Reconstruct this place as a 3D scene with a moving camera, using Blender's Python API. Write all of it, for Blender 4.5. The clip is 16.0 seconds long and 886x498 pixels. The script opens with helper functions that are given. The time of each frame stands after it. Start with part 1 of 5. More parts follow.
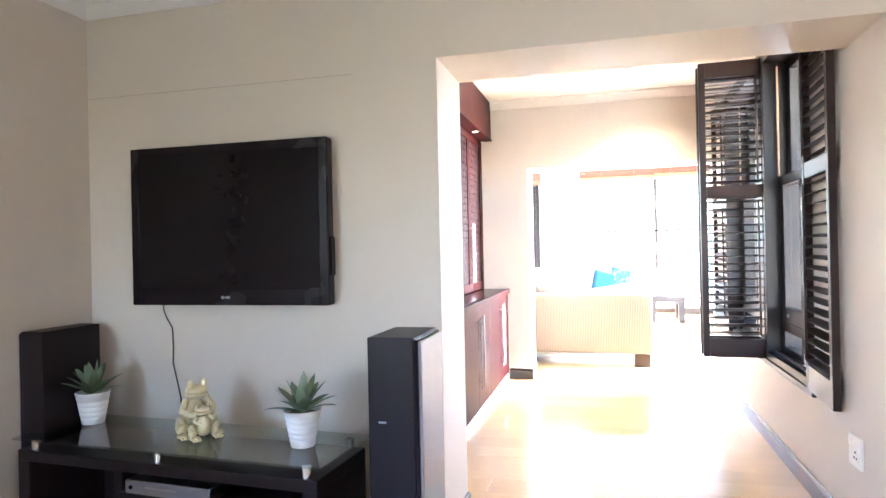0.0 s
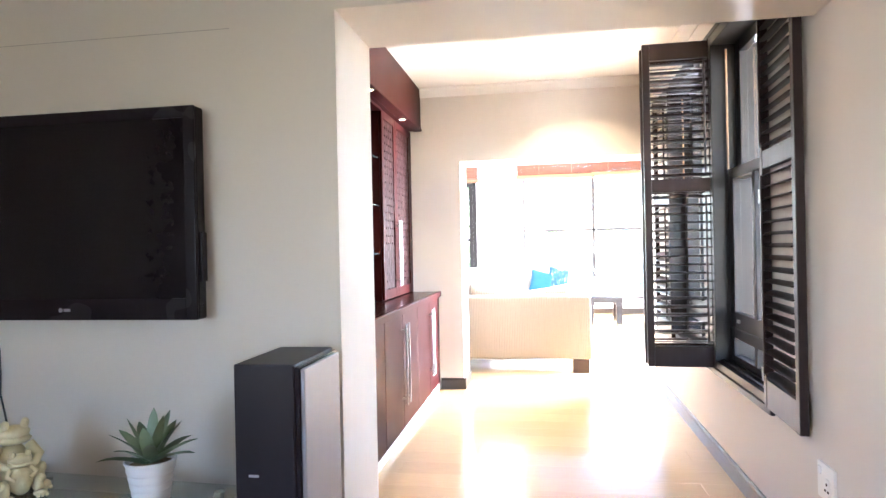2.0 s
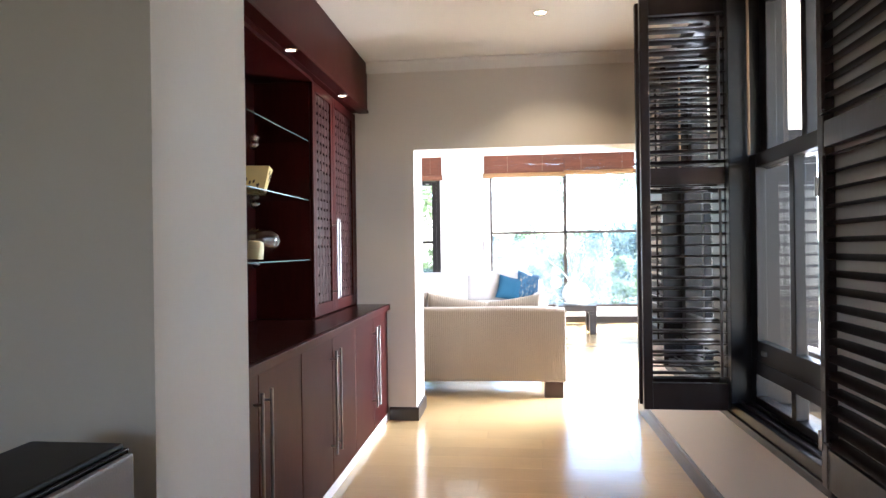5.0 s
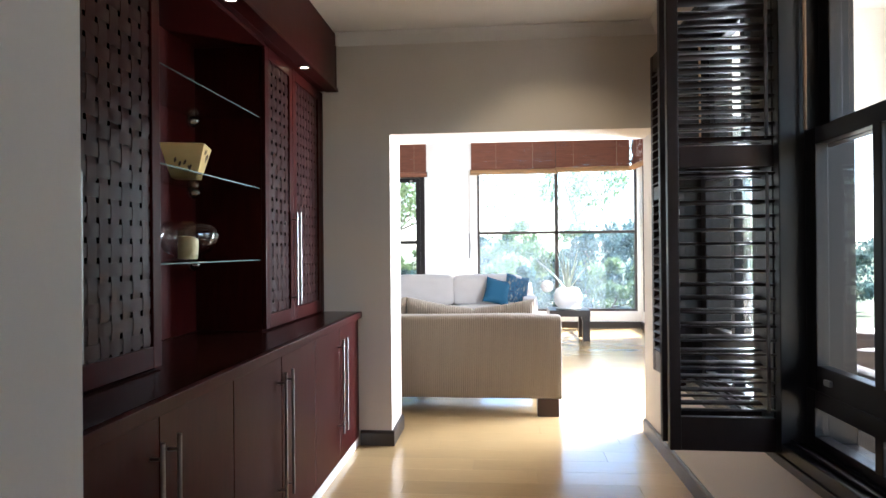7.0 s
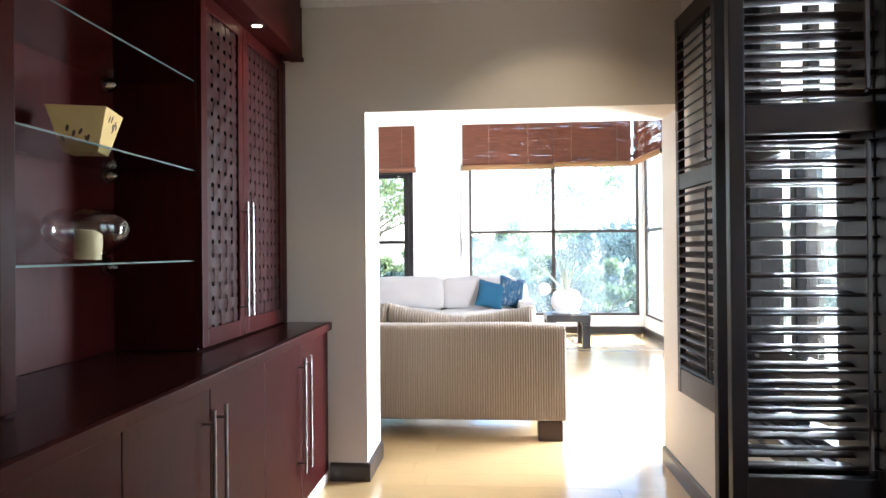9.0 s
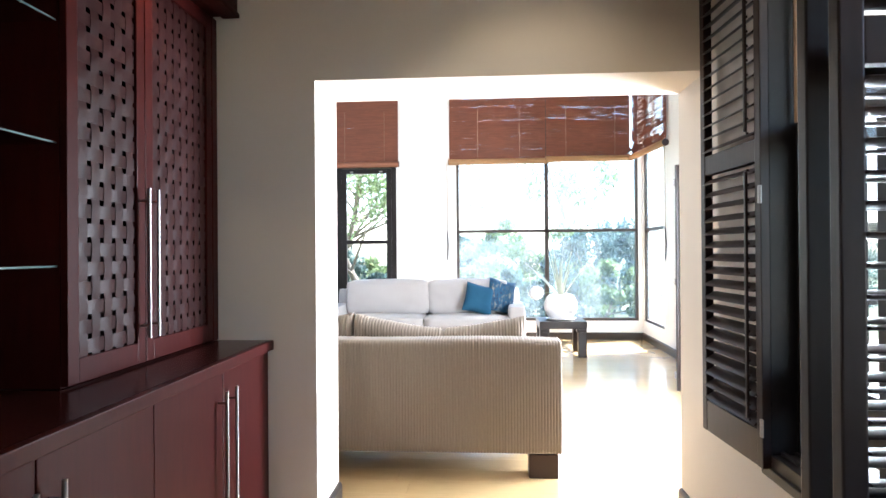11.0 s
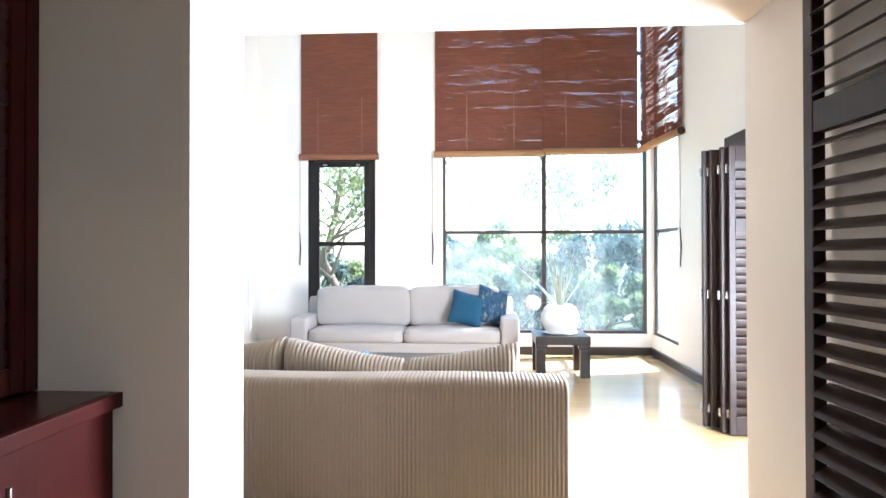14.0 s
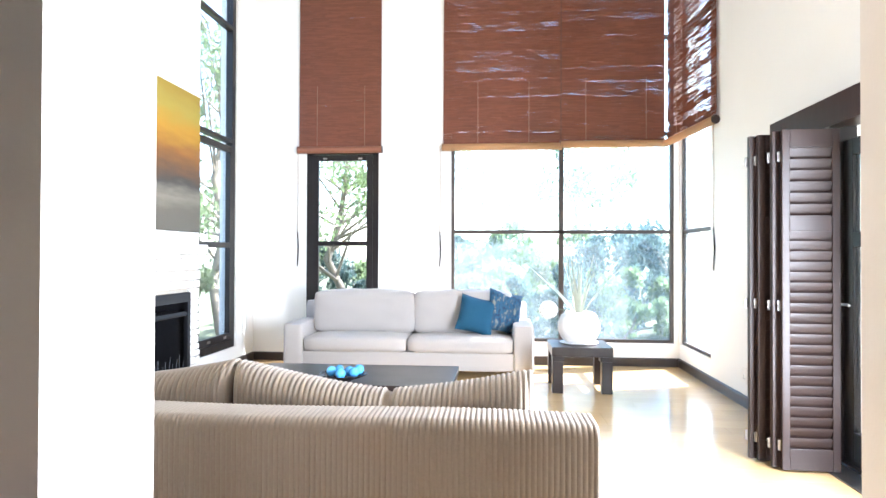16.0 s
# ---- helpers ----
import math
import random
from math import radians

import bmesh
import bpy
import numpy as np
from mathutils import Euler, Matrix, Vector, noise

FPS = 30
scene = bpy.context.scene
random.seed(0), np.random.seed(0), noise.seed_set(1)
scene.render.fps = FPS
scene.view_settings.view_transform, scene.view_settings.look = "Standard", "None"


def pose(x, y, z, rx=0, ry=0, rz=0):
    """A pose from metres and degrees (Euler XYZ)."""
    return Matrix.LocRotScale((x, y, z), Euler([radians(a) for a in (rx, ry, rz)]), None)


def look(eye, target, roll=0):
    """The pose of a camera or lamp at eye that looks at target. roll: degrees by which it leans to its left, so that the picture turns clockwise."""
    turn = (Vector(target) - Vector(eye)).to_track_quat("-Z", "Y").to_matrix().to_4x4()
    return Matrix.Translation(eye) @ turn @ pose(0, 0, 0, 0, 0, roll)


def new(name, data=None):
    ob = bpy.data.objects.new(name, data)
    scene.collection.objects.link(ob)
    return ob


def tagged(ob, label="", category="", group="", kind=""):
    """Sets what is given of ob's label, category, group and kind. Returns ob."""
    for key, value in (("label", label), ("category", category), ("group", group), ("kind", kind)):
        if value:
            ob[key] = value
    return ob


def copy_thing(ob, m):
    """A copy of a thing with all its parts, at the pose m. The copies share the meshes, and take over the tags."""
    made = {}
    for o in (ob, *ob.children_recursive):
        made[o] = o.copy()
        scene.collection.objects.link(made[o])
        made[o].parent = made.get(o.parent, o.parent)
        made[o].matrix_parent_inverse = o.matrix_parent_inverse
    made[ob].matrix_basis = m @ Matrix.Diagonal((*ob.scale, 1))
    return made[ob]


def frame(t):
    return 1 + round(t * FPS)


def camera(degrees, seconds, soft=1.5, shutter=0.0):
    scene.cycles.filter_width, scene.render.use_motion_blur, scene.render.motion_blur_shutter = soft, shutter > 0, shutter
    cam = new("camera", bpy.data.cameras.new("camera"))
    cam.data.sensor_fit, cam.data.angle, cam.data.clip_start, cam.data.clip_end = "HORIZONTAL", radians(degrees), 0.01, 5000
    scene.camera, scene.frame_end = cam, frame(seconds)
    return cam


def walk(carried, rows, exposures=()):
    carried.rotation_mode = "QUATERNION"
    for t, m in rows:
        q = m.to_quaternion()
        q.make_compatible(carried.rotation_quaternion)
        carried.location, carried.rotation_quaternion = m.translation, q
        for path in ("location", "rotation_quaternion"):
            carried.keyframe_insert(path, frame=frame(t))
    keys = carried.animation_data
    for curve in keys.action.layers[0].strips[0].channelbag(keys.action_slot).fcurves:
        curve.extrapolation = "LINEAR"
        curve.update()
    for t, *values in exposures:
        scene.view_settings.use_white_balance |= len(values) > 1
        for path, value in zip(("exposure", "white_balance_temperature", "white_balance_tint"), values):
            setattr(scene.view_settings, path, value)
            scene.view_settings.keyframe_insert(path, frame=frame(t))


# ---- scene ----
cam = camera(70.3, 16.0)
PATH = [
    (0, (0.099, 0.621, 1.298), (-0.405, 2.556, 1.3), -1.2),
    (0.5, (0.062, 0.712, 1.287), (-0.364, 2.666, 1.29), -1.2),
    (1, (0.066, 0.85, 1.288), (-0.307, 2.815, 1.288), -1.2),
    (1.5, (0.08, 1.006, 1.297), (-0.26, 2.977, 1.295), -1.2),
    (2, (0.105, 1.149, 1.294), (-0.215, 3.123, 1.291), -1.2),
    (2.5, (0.108, 1.318, 1.308), (-0.194, 3.295, 1.304), -1.1),
    (3, (0.103, 1.47, 1.316), (-0.178, 3.451, 1.313), -1.1),
    (3.5, (0.106, 1.59, 1.313), (-0.156, 3.573, 1.311), -0.9),
    (4, (0.122, 1.749, 1.318), (-0.126, 3.733, 1.316), -0.8),
    (6.5, (0.079, 2.534, 1.309), (-0.11, 4.525, 1.312), -0.6),
    (7, (0.085, 2.697, 1.302), (-0.097, 4.689, 1.306), -0.5),
    (7.5, (0.081, 2.848, 1.286), (-0.097, 4.84, 1.293), -0.6),
    (8, (0.066, 3.016, 1.294), (-0.104, 5.008, 1.301), -0.5),
    (8.5, (0.053, 3.158, 1.287), (-0.11, 5.151, 1.293), -0.3),
    (9, (0.065, 3.351, 1.291), (-0.092, 5.345, 1.298), -0.5),
    (11.5, (0.144, 4.218, 1.297), (0.014, 6.213, 1.304), -0.3),
    (12, (0.162, 4.409, 1.291), (0.035, 6.405, 1.301), -0.2),
    (12.5, (0.167, 4.566, 1.292), (0.04, 6.561, 1.304), -0.2),
    (13, (0.201, 4.743, 1.298), (0.08, 6.739, 1.315), -0.1),
    (13.5, (0.184, 4.902, 1.31), (0.069, 6.898, 1.324), -0.1),
    (14, (0.198, 5.075, 1.294), (0.078, 7.071, 1.312), -0.1),
    (14.5, (0.222, 5.233, 1.286), (0.088, 7.228, 1.305), -0.0),
    (15, (0.213, 5.369, 1.278), (0.073, 7.364, 1.299), 0.0),
    (15.5, (0.226, 5.538, 1.276), (0.071, 7.532, 1.3), 0.1),
    (16, (0.235, 5.704, 1.296), (0.069, 7.697, 1.317), 0.2),
]
walk(cam, [(t, look(eye, target, roll)) for t, eye, target, roll in PATH],
     [(0, 5.65, 5700, 16), (2.0, 5.35, 5700, 16), (3.5, 4.8, 5750, 15), (4.2, 4.45, 5750, 15), (6.3, 2.7, 5800, 12), (9.0, 3.1, 5800, 12), (11.5, 2.9, 5800, 12), (12.5, 2.75, 5800, 12), (13.5, 2.75, 5800, 12), (14.5, 2.98, 5800, 12), (16.0, 3.08, 5800, 12)])

# ---------------------------------------------------------------- light
SUN_EL, SUN_AZ = 50.0, 72.0          # degrees; azimuth from +y towards +x
world = bpy.data.worlds.new("sky")
scene.world = world
world.use_nodes = True
wn = world.node_tree
wn.nodes.clear()
sky = wn.nodes.new("ShaderNodeTexSky")
sky.sky_type = "NISHITA"
sky.sun_disc = False
sky.sun_elevation = radians(SUN_EL)
sky.sun_rotation = radians(SUN_AZ)
bg = wn.nodes.new("ShaderNodeBackground")
bg.inputs["Strength"].default_value = 0.15
wo = wn.nodes.new("ShaderNodeOutputWorld")
wn.links.new(sky.outputs[0], bg.inputs[0])
wn.links.new(bg.outputs[0], wo.inputs[0])

sun_data = bpy.data.lights.new("sun", "SUN")
sun_data.energy, sun_data.angle, sun_data.color = 5.0, radians(0.5), (1.0, 0.95, 0.87)
sun = new("sun", sun_data)
sun_dir = Vector((math.sin(radians(SUN_AZ)) * math.cos(radians(SUN_EL)), math.cos(radians(SUN_AZ)) * math.cos(radians(SUN_EL)), math.sin(radians(SUN_EL))))
sun.matrix_world = look(sun_dir * 30, (0, 0, 0))


def window_lamp(name, eye, target, w, h, watts, colour=(1, 1, 1)):
    d = bpy.data.lights.new(name, "AREA")
    d.shape, d.size, d.size_y, d.energy, d.color = "RECTANGLE", w, h, watts, colour
    o = new(name, d)
    o.matrix_world = look(eye, target)
    return o


def spot(name, p, target, watts, angle=70, radius=0.03, colour=(1.0, 0.78, 0.5)):
    d = bpy.data.lights.new(name, "SPOT")
    d.energy, d.spot_size, d.spot_blend, d.shadow_soft_size, d.color = watts, radians(angle), 0.6, radius, colour
    o = new(name, d)
    o.matrix_world = look(p, target)
    return o


# added area lamp in an unseen side window, brightens the front room's right wall
window_lamp("fill_left", (-2.43, -0.9, 1.55), (1.1, 1.1, 1.7), 1.25, 1.15, 0.7, (1.0, 0.86, 0.82)).data.spread = radians(85)
# area lamp added in the glazed garden door, boosts the skylight coming through
window_lamp("daylight_door", (2.36, 8.25, 1.1), (0.0, 8.25, 0.9), 1.2, 1.9, 72, (0.93, 0.97, 1.0))
spot("downlight_beam", (0.29, 5.97, 2.73), (0.45, 6.6, 1.4), 2.7, 95)
for yy in (4.26, 5.26, 6.26):
    spot("cabinet_beam", (-1.04, yy, 2.35), (-1.07, yy, 1.0), 1.0, 80, 0.02)

# ---------------------------------------------------------------- materials


def mat(name, colour, rough=0.6, metal=0.0, grain=0.06, scale=30.0, stain=0.08, bump=0.15, bump_scale=None, stretch=(1, 1, 1),
        coat=0.0, per_piece=0.0, per_island=0.0, rough_var=0.08, sheen=0.0, emit=None, translucent=0.0, spec=0.5):
    m = bpy.data.materials.new(name)
    m.use_nodes = True
    nt = m.node_tree
    n, l = nt.nodes, nt.links
    b = n["Principled BSDF"]
    tc = n.new("ShaderNodeTexCoord")
    mp = n.new("ShaderNodeMapping")
    mp.inputs["Scale"].default_value = stretch
    l.new(tc.outputs["Object"], mp.inputs[0])
    fine = n.new("ShaderNodeTexNoise")
    fine.inputs["Scale"].default_value, fine.inputs["Detail"].default_value = scale, 6
    big = n.new("ShaderNodeTexNoise")
    big.inputs["Scale"].default_value, big.inputs["Detail"].default_value = 1.7, 3
    l.new(mp.outputs[0], fine.inputs["Vector"])
    l.new(tc.outputs["Object"], big.inputs["Vector"])

    def madd(src, mul, add):
        k = n.new("ShaderNodeMath")
        k.operation = "MULTIPLY_ADD"
        l.new(src, k.inputs[0])
        k.inputs[1].default_value, k.inputs[2].default_value = mul, add
        return k.outputs[0]

    def both(a, c):
        k = n.new("ShaderNodeMath")
        k.operation = "MULTIPLY"
        l.new(a, k.inputs[0])
        l.new(c, k.inputs[1])
        return k.outputs[0]

    v = both(madd(fine.outputs[0], 2 * grain, 1 - grain), madd(big.outputs[0], 2 * stain, 1 - stain))
    if per_piece:
        oi = n.new("ShaderNodeObjectInfo")
        v = both(v, madd(oi.outputs["Random"], 2 * per_piece, 1 - per_piece))
    if per_island:
        ge = n.new("ShaderNodeNewGeometry")
        v = both(v, madd(ge.outputs["Random Per Island"], 2 * per_island, 1 - per_island))
    hsv = n.new("ShaderNodeHueSaturation")
    hsv.inputs["Color"].default_value = (*colour, 1)
    l.new(v, hsv.inputs["Value"])
    l.new(hsv.outputs[0], b.inputs["Base Color"])
    l.new(madd(big.outputs[0], 2 * rough_var, rough - rough_var), b.inputs["Roughness"])
    b.inputs["Metallic"].default_value = metal
    b.inputs["Specular IOR Level"].default_value = spec
    b.inputs["Coat Weight"].default_value = coat
    b.inputs["Coat Roughness"].default_value = 0.12
    b.inputs["Sheen Weight"].default_value = sheen
    if bump:
        bu = n.new("ShaderNodeBump")
        bu.inputs["Strength"].default_value, bu.inputs["Distance"].default_value = bump, 0.004
        src = fine
        if bump_scale:
            src = n.new("ShaderNodeTexNoise")
            src.inputs["Scale"].default_value, src.inputs["Detail"].default_value = bump_scale, 4
            l.new(mp.outputs[0], src.inputs["Vector"])
        l.new(src.outputs[0], bu.inputs["Height"])
        l.new(bu.outputs[0], b.inputs["Normal"])
    if emit:
        b.inputs["Emission Color"].default_value = (*emit[0], 1)
        b.inputs["Emission Strength"].default_value = emit[1]
    if translucent:
        tr = n.new("ShaderNodeBsdfTranslucent")
        l.new(hsv.outputs[0], tr.inputs[0])
        mx = n.new("ShaderNodeMixShader")
        mx.inputs[0].default_value = translucent
        l.new(b.outputs[0], mx.inputs[1])
        l.new(tr.outputs[0], mx.inputs[2])
        l.new(mx.outputs[0], n["Material Output"].inputs[0])
    return m


def glass_mat(name, tint=(1, 1, 1), gloss=0.6, rough=0.0, least=0.03, glare=0.0):
    m = bpy.data.materials.new(name)
    m.use_nodes = True
    n, l = m.node_tree.nodes, m.node_tree.links
    n.clear()
    t = n.new("ShaderNodeBsdfTransparent")
    t.inputs[0].default_value = (*tint, 1)
    g = n.new("ShaderNodeBsdfGlossy")
    g.inputs["Roughness"].default_value = rough
    lw = n.new("ShaderNodeLayerWeight")
    lw.inputs[0].default_value = 0.5
    p = n.new("ShaderNodeMath")
    p.operation = "POWER"
    p.inputs[1].default_value = 4.0
    l.new(lw.outputs["Facing"], p.inputs[0])
    f = n.new("ShaderNodeMath")
    f.operation = "MULTIPLY_ADD"
    f.inputs[1].default_value, f.inputs[2].default_value = gloss, least
    l.new(p.outputs[0], f.inputs[0])
    mx = n.new("ShaderNodeMixShader")
    o = n.new("ShaderNodeOutputMaterial")
    l.new(f.outputs[0], mx.inputs[0])
    l.new(t.outputs[0], mx.inputs[1])
    l.new(g.outputs[0], mx.inputs[2])
    l.new(mx.outputs[0], o.inputs[0])
    if glare:
        # milky veil that imitates glare over the bright garden, made uneven by noise
        tl = n.new("ShaderNodeBsdfTranslucent")
        tl.inputs[0].default_value = (0.80, 0.93, 0.95, 1)
        nz = n.new("ShaderNodeTexNoise")
        nz.inputs["Scale"].default_value, nz.inputs["Detail"].default_value = 1.6, 5
        tc = n.new("ShaderNodeTexCoord")
        l.new(tc.outputs["Object"], nz.inputs["Vector"])
        sc = n.new("ShaderNodeMath")
        sc.operation = "MULTIPLY"
        sc.inputs[1].default_value = glare * 2
        l.new(nz.outputs[0], sc.inputs[0])
        md = n.new("ShaderNodeMixShader")
        l.new(sc.outputs[0], md.inputs[0])
        l.new(mx.outputs[0], md.inputs[1])
        l.new(tl.outputs[0], md.inputs[2])
        l.new(md.outputs[0], o.inputs[0])
    return m


M_WALL = mat("warm_white_paint", (0.65, 0.583, 0.508), 0.62, grain=0.012, scale=60, stain=0.025, bump=0.12, bump_scale=90)
M_WALL_LIVING = mat("white_paint", (0.80, 0.785, 0.75), 0.62, grain=0.012, scale=60, stain=0.02, bump=0.12, bump_scale=90)
M_CEIL = mat("ceiling_paint", (0.68, 0.64, 0.58), 0.7, grain=0.01, scale=50, stain=0.02, bump=0.08, bump_scale=120)
M_CORNICE = mat("cornice_white", (0.8, 0.79, 0.77), 0.5, grain=0.01, stain=0.02, bump=0.05)
M_BASE = mat("dark_baseboard_wood", (0.028, 0.02, 0.017), 0.35, grain=0.2, scale=8, stretch=(1, 1, 8), stain=0.15, bump=0.1)
M_DARK = mat("dark_shutter_wood", (0.024, 0.0135, 0.0115), 0.38, grain=0.25, scale=6, stretch=(6, 6, 1), stain=0.2, bump=0.12, rough_var=0.06, spec=0.3)
M_FRAME = mat("dark_window_frame", (0.013, 0.010, 0.010), 0.38, grain=0.2, scale=8, stain=0.2, bump=0.08, spec=0.3)
# lighter copy of the frame colour, standing for glare around the garden windows
M_FRAME_GLARE = mat("glare_lightened_frame", (0.06, 0.047, 0.040), 0.4, grain=0.1, scale=8, stain=0.1, bump=0.03, spec=0.3)
M_MAHOG = mat("mahogany", (0.035, 0.0049, 0.0040), 0.36, grain=0.34, scale=9, stretch=(5, 5, 0.7), stain=0.3, bump=0.03, coat=0.0, per_piece=0.06, spec=0.085)
M_MAHOG_TOP = mat("mahogany_top", (0.02, 0.0048, 0.004), 0.22, grain=0.28, scale=9, stretch=(5, 0.7, 5), stain=0.2, bump=0.04, coat=0.0, spec=0.25)
M_WOVEN = mat("woven_leather_strip", (0.023, 0.006, 0.0054), 0.36, grain=0.25, scale=14, stain=0.25, bump=0.1, per_piece=0.12, spec=0.17)
M_FLOOR = mat("honey_oak_laminate", (0.56, 0.385, 0.185), 0.24, grain=0.13, scale=7, stretch=(1, 12, 1), stain=0.05, bump=0.015, per_piece=0.06, coat=0.65, rough_var=0.05)
M_SUBFLOOR = mat("floor_joint", (0.36, 0.24, 0.12), 0.7)
M_STEEL = mat("brushed_steel", (0.36, 0.345, 0.335), 0.32, 1.0, grain=0.05, scale=60, stretch=(8, 8, 1), bump=0.03)
M_CHROME = mat("chrome", (0.75, 0.75, 0.75), 0.12, 1.0, grain=0.02, bump=0)
M_GUNMETAL = mat("gunmetal", (0.4, 0.38, 0.38), 0.22, 1.0, grain=0.05, bump=0)
M_BLACK = mat("black_plastic", (0.012, 0.008, 0.0105), 0.26, grain=0.1, stain=0.1, bump=0.02, spec=0.15)
M_SCREEN = mat("tv_glass", (0.007, 0.0045, 0.0065), 0.12, grain=0.05, stain=0.05, bump=0.0, rough_var=0.02, spec=0.2)
M_GREYBAR = mat("grey_mark", (0.3, 0.3, 0.31), 0.4, grain=0.02, bump=0)
M_SPEAKER = mat("black_ash_veneer", (0.0125, 0.008, 0.010), 0.42, grain=0.3, scale=10, stretch=(1, 1, 0.15), bump=0.1, spec=0.2)
M_GRILLE = mat("silver_grille", (0.25, 0.24, 0.255), 0.42, 0.6, grain=0.08, scale=300, bump=0.2)
M_STAND = mat("black_brown_board", (0.0125, 0.008, 0.0088), 0.35, grain=0.25, scale=8, stretch=(0.3, 3, 3), bump=0.08, spec=0.2)
M_GLASS = glass_mat("window_glass", (0.97, 0.985, 0.98))
# garden panes with the glare haze built into the glass
M_GLASS_GLARE = glass_mat("glare_window_glass", (0.93, 0.965, 0.965), glare=0.08)
M_GLASS_TOP = glass_mat("table_glass", (0.82, 0.86, 0.84), 0.9)
M_GLOBE = glass_mat("thin_globe_glass", (0.95, 0.96, 0.96), 0.9, 0.0, 0.11)
M_SHELF_GLASS = glass_mat("shelf_glass", (0.90, 0.94, 0.93), 0.6)
M_GLASS_EDGE = mat("glass_edge", (0.08, 0.12, 0.115), 0.15, grain=0.03, bump=0)
M_CERAMIC = mat("white_ceramic", (0.80, 0.79, 0.79), 0.3, grain=0.01, stain=0.02, bump=0.02)
M_CREAM = mat("cream_resin", (0.74, 0.65, 0.40), 0.55, grain=0.12, scale=60, stain=0.2, bump=0.4, bump_scale=80)
M_WAX = mat("cream_wax", (0.72, 0.6, 0.34), 0.5, grain=0.05, stain=0.1, bump=0.05)
M_BOWL = mat("speckled_bowl", (0.72, 0.52, 0.21), 0.4, grain=0.08, scale=20, stain=0.1, bump=0.05)
M_SPECK = mat("dark_speck", (0.09, 0.04, 0.02), 0.5)
M_LEAF_POT = mat("succulent_leaf", (0.19, 0.25, 0.15), 0.5, grain=0.35, scale=25, stain=0.3, bump=0.1, per_piece=0.3)
M_SOIL = mat("pebble_soil", (0.24, 0.17, 0.11), 0.9, grain=0.5, scale=120, bump=0.8)
M_CORD = mat("black_cable", (0.02, 0.018, 0.018), 0.5)
M_SOCKET = mat("socket_white", (0.78, 0.76, 0.72), 0.35, grain=0.01, bump=0)
M_CORDUROY = mat("beige_corduroy", (0.25, 0.2, 0.152), 0.9, grain=0.1, scale=120, stain=0.07, bump=0.3, sheen=0.3)
M_SOFA2 = mat("oatmeal_linen", (0.42, 0.39, 0.37), 0.9, grain=0.06, scale=260, stain=0.04, bump=0.35, sheen=0.2)
M_BLUE = mat("teal_blue_cotton", (0.006, 0.065, 0.125), 0.85, grain=0.12, scale=200, stain=0.1, bump=0.3)
M_LEGWOOD = mat("dark_leg_wood", (0.03, 0.012, 0.010), 0.35, grain=0.2, scale=10, bump=0.05)
M_TABLE = mat("dark_table_wood", (0.02, 0.014, 0.013), 0.3, grain=0.25, scale=7, stretch=(0.5, 4, 4), bump=0.05, spec=0.3)
M_BALL = mat("glazed_blue_ball", (0.09, 0.36, 0.72), 0.2, grain=0.2, scale=15, stain=0.2, bump=0.03, per_piece=0.2)
M_BLIND = mat("red_brown_blind", (0.185, 0.058, 0.029), 0.55, grain=0.14, scale=5, stretch=(0.4, 1, 20), stain=0.12, bump=0.1, per_island=0.14, translucent=0.25)
M_BLIND_ROLL = mat("blind_batten", (0.23, 0.085, 0.045), 0.5, grain=0.2, scale=5, stretch=(0.3, 1, 8), bump=0.08)
# lit copy of the batten, with the sun's glow put into its colour
M_BLIND_ROLL_LIT = mat("sunlit_blind_batten", (0.50, 0.30, 0.15), 0.55, grain=0.15, scale=5, stretch=(0.3, 1, 8), bump=0.08, translucent=0.45)
M_STRING = mat("blind_string", (0.32, 0.2, 0.12), 0.8)
M_AGAVE = mat("agave_leaf", (0.45, 0.5, 0.42), 0.5, grain=0.2, scale=20, stain=0.2, bump=0.1, per_piece=0.2)
M_STONE = mat("painted_stone", (0.72, 0.69, 0.64), 0.75, grain=0.12, scale=25, stain=0.12, bump=0.8, bump_scale=18, per_piece=0.1)
M_MORTAR = mat("stone_joint", (0.42, 0.37, 0.31), 0.9, grain=0.15, scale=40)
M_CRACK = mat("plaster_crack", (0.42, 0.37, 0.32), 0.8, grain=0.3, scale=20)
M_IRON = mat("black_iron", (0.014, 0.014, 0.017), 0.5, 0.4, grain=0.2, bump=0.15)
M_PATIO = mat("patio_paving", (0.58, 0.53, 0.46), 0.85, grain=0.15, scale=20, stain=0.2, bump=0.3, per_piece=0.12)
M_PATIO_WALL = mat("cream_render", (0.68, 0.62, 0.54), 0.8, grain=0.04, scale=50, stain=0.06, bump=0.3, bump_scale=70)
M_LAWN = mat("lawn", (0.095, 0.108, 0.055), 0.95, grain=0.45, scale=35, stain=0.35, bump=0.8)
M_LEAVES = mat("foliage", (0.19, 0.255, 0.12), 0.55, grain=0.3, scale=3, stain=0.3, bump=0, per_island=0.4, translucent=0.6)
M_LEAVES2 = mat("grey_green_foliage", (0.085, 0.135, 0.125), 0.55, grain=0.3, scale=3, stain=0.3, bump=0, per_island=0.4, translucent=0.6)
M_BARK = mat("bark", (0.24, 0.2, 0.16), 0.9, grain=0.35, scale=18, stretch=(3, 3, 0.5), bump=0.9)
M_ROCK = mat("garden_rock", (0.4, 0.37, 0.33), 0.85, grain=0.25, scale=9, stain=0.25, bump=0.9)
M_WICKER = mat("brown_wicker", (0.055, 0.034, 0.025), 0.6, grain=0.4, scale=60, bump=0.8)
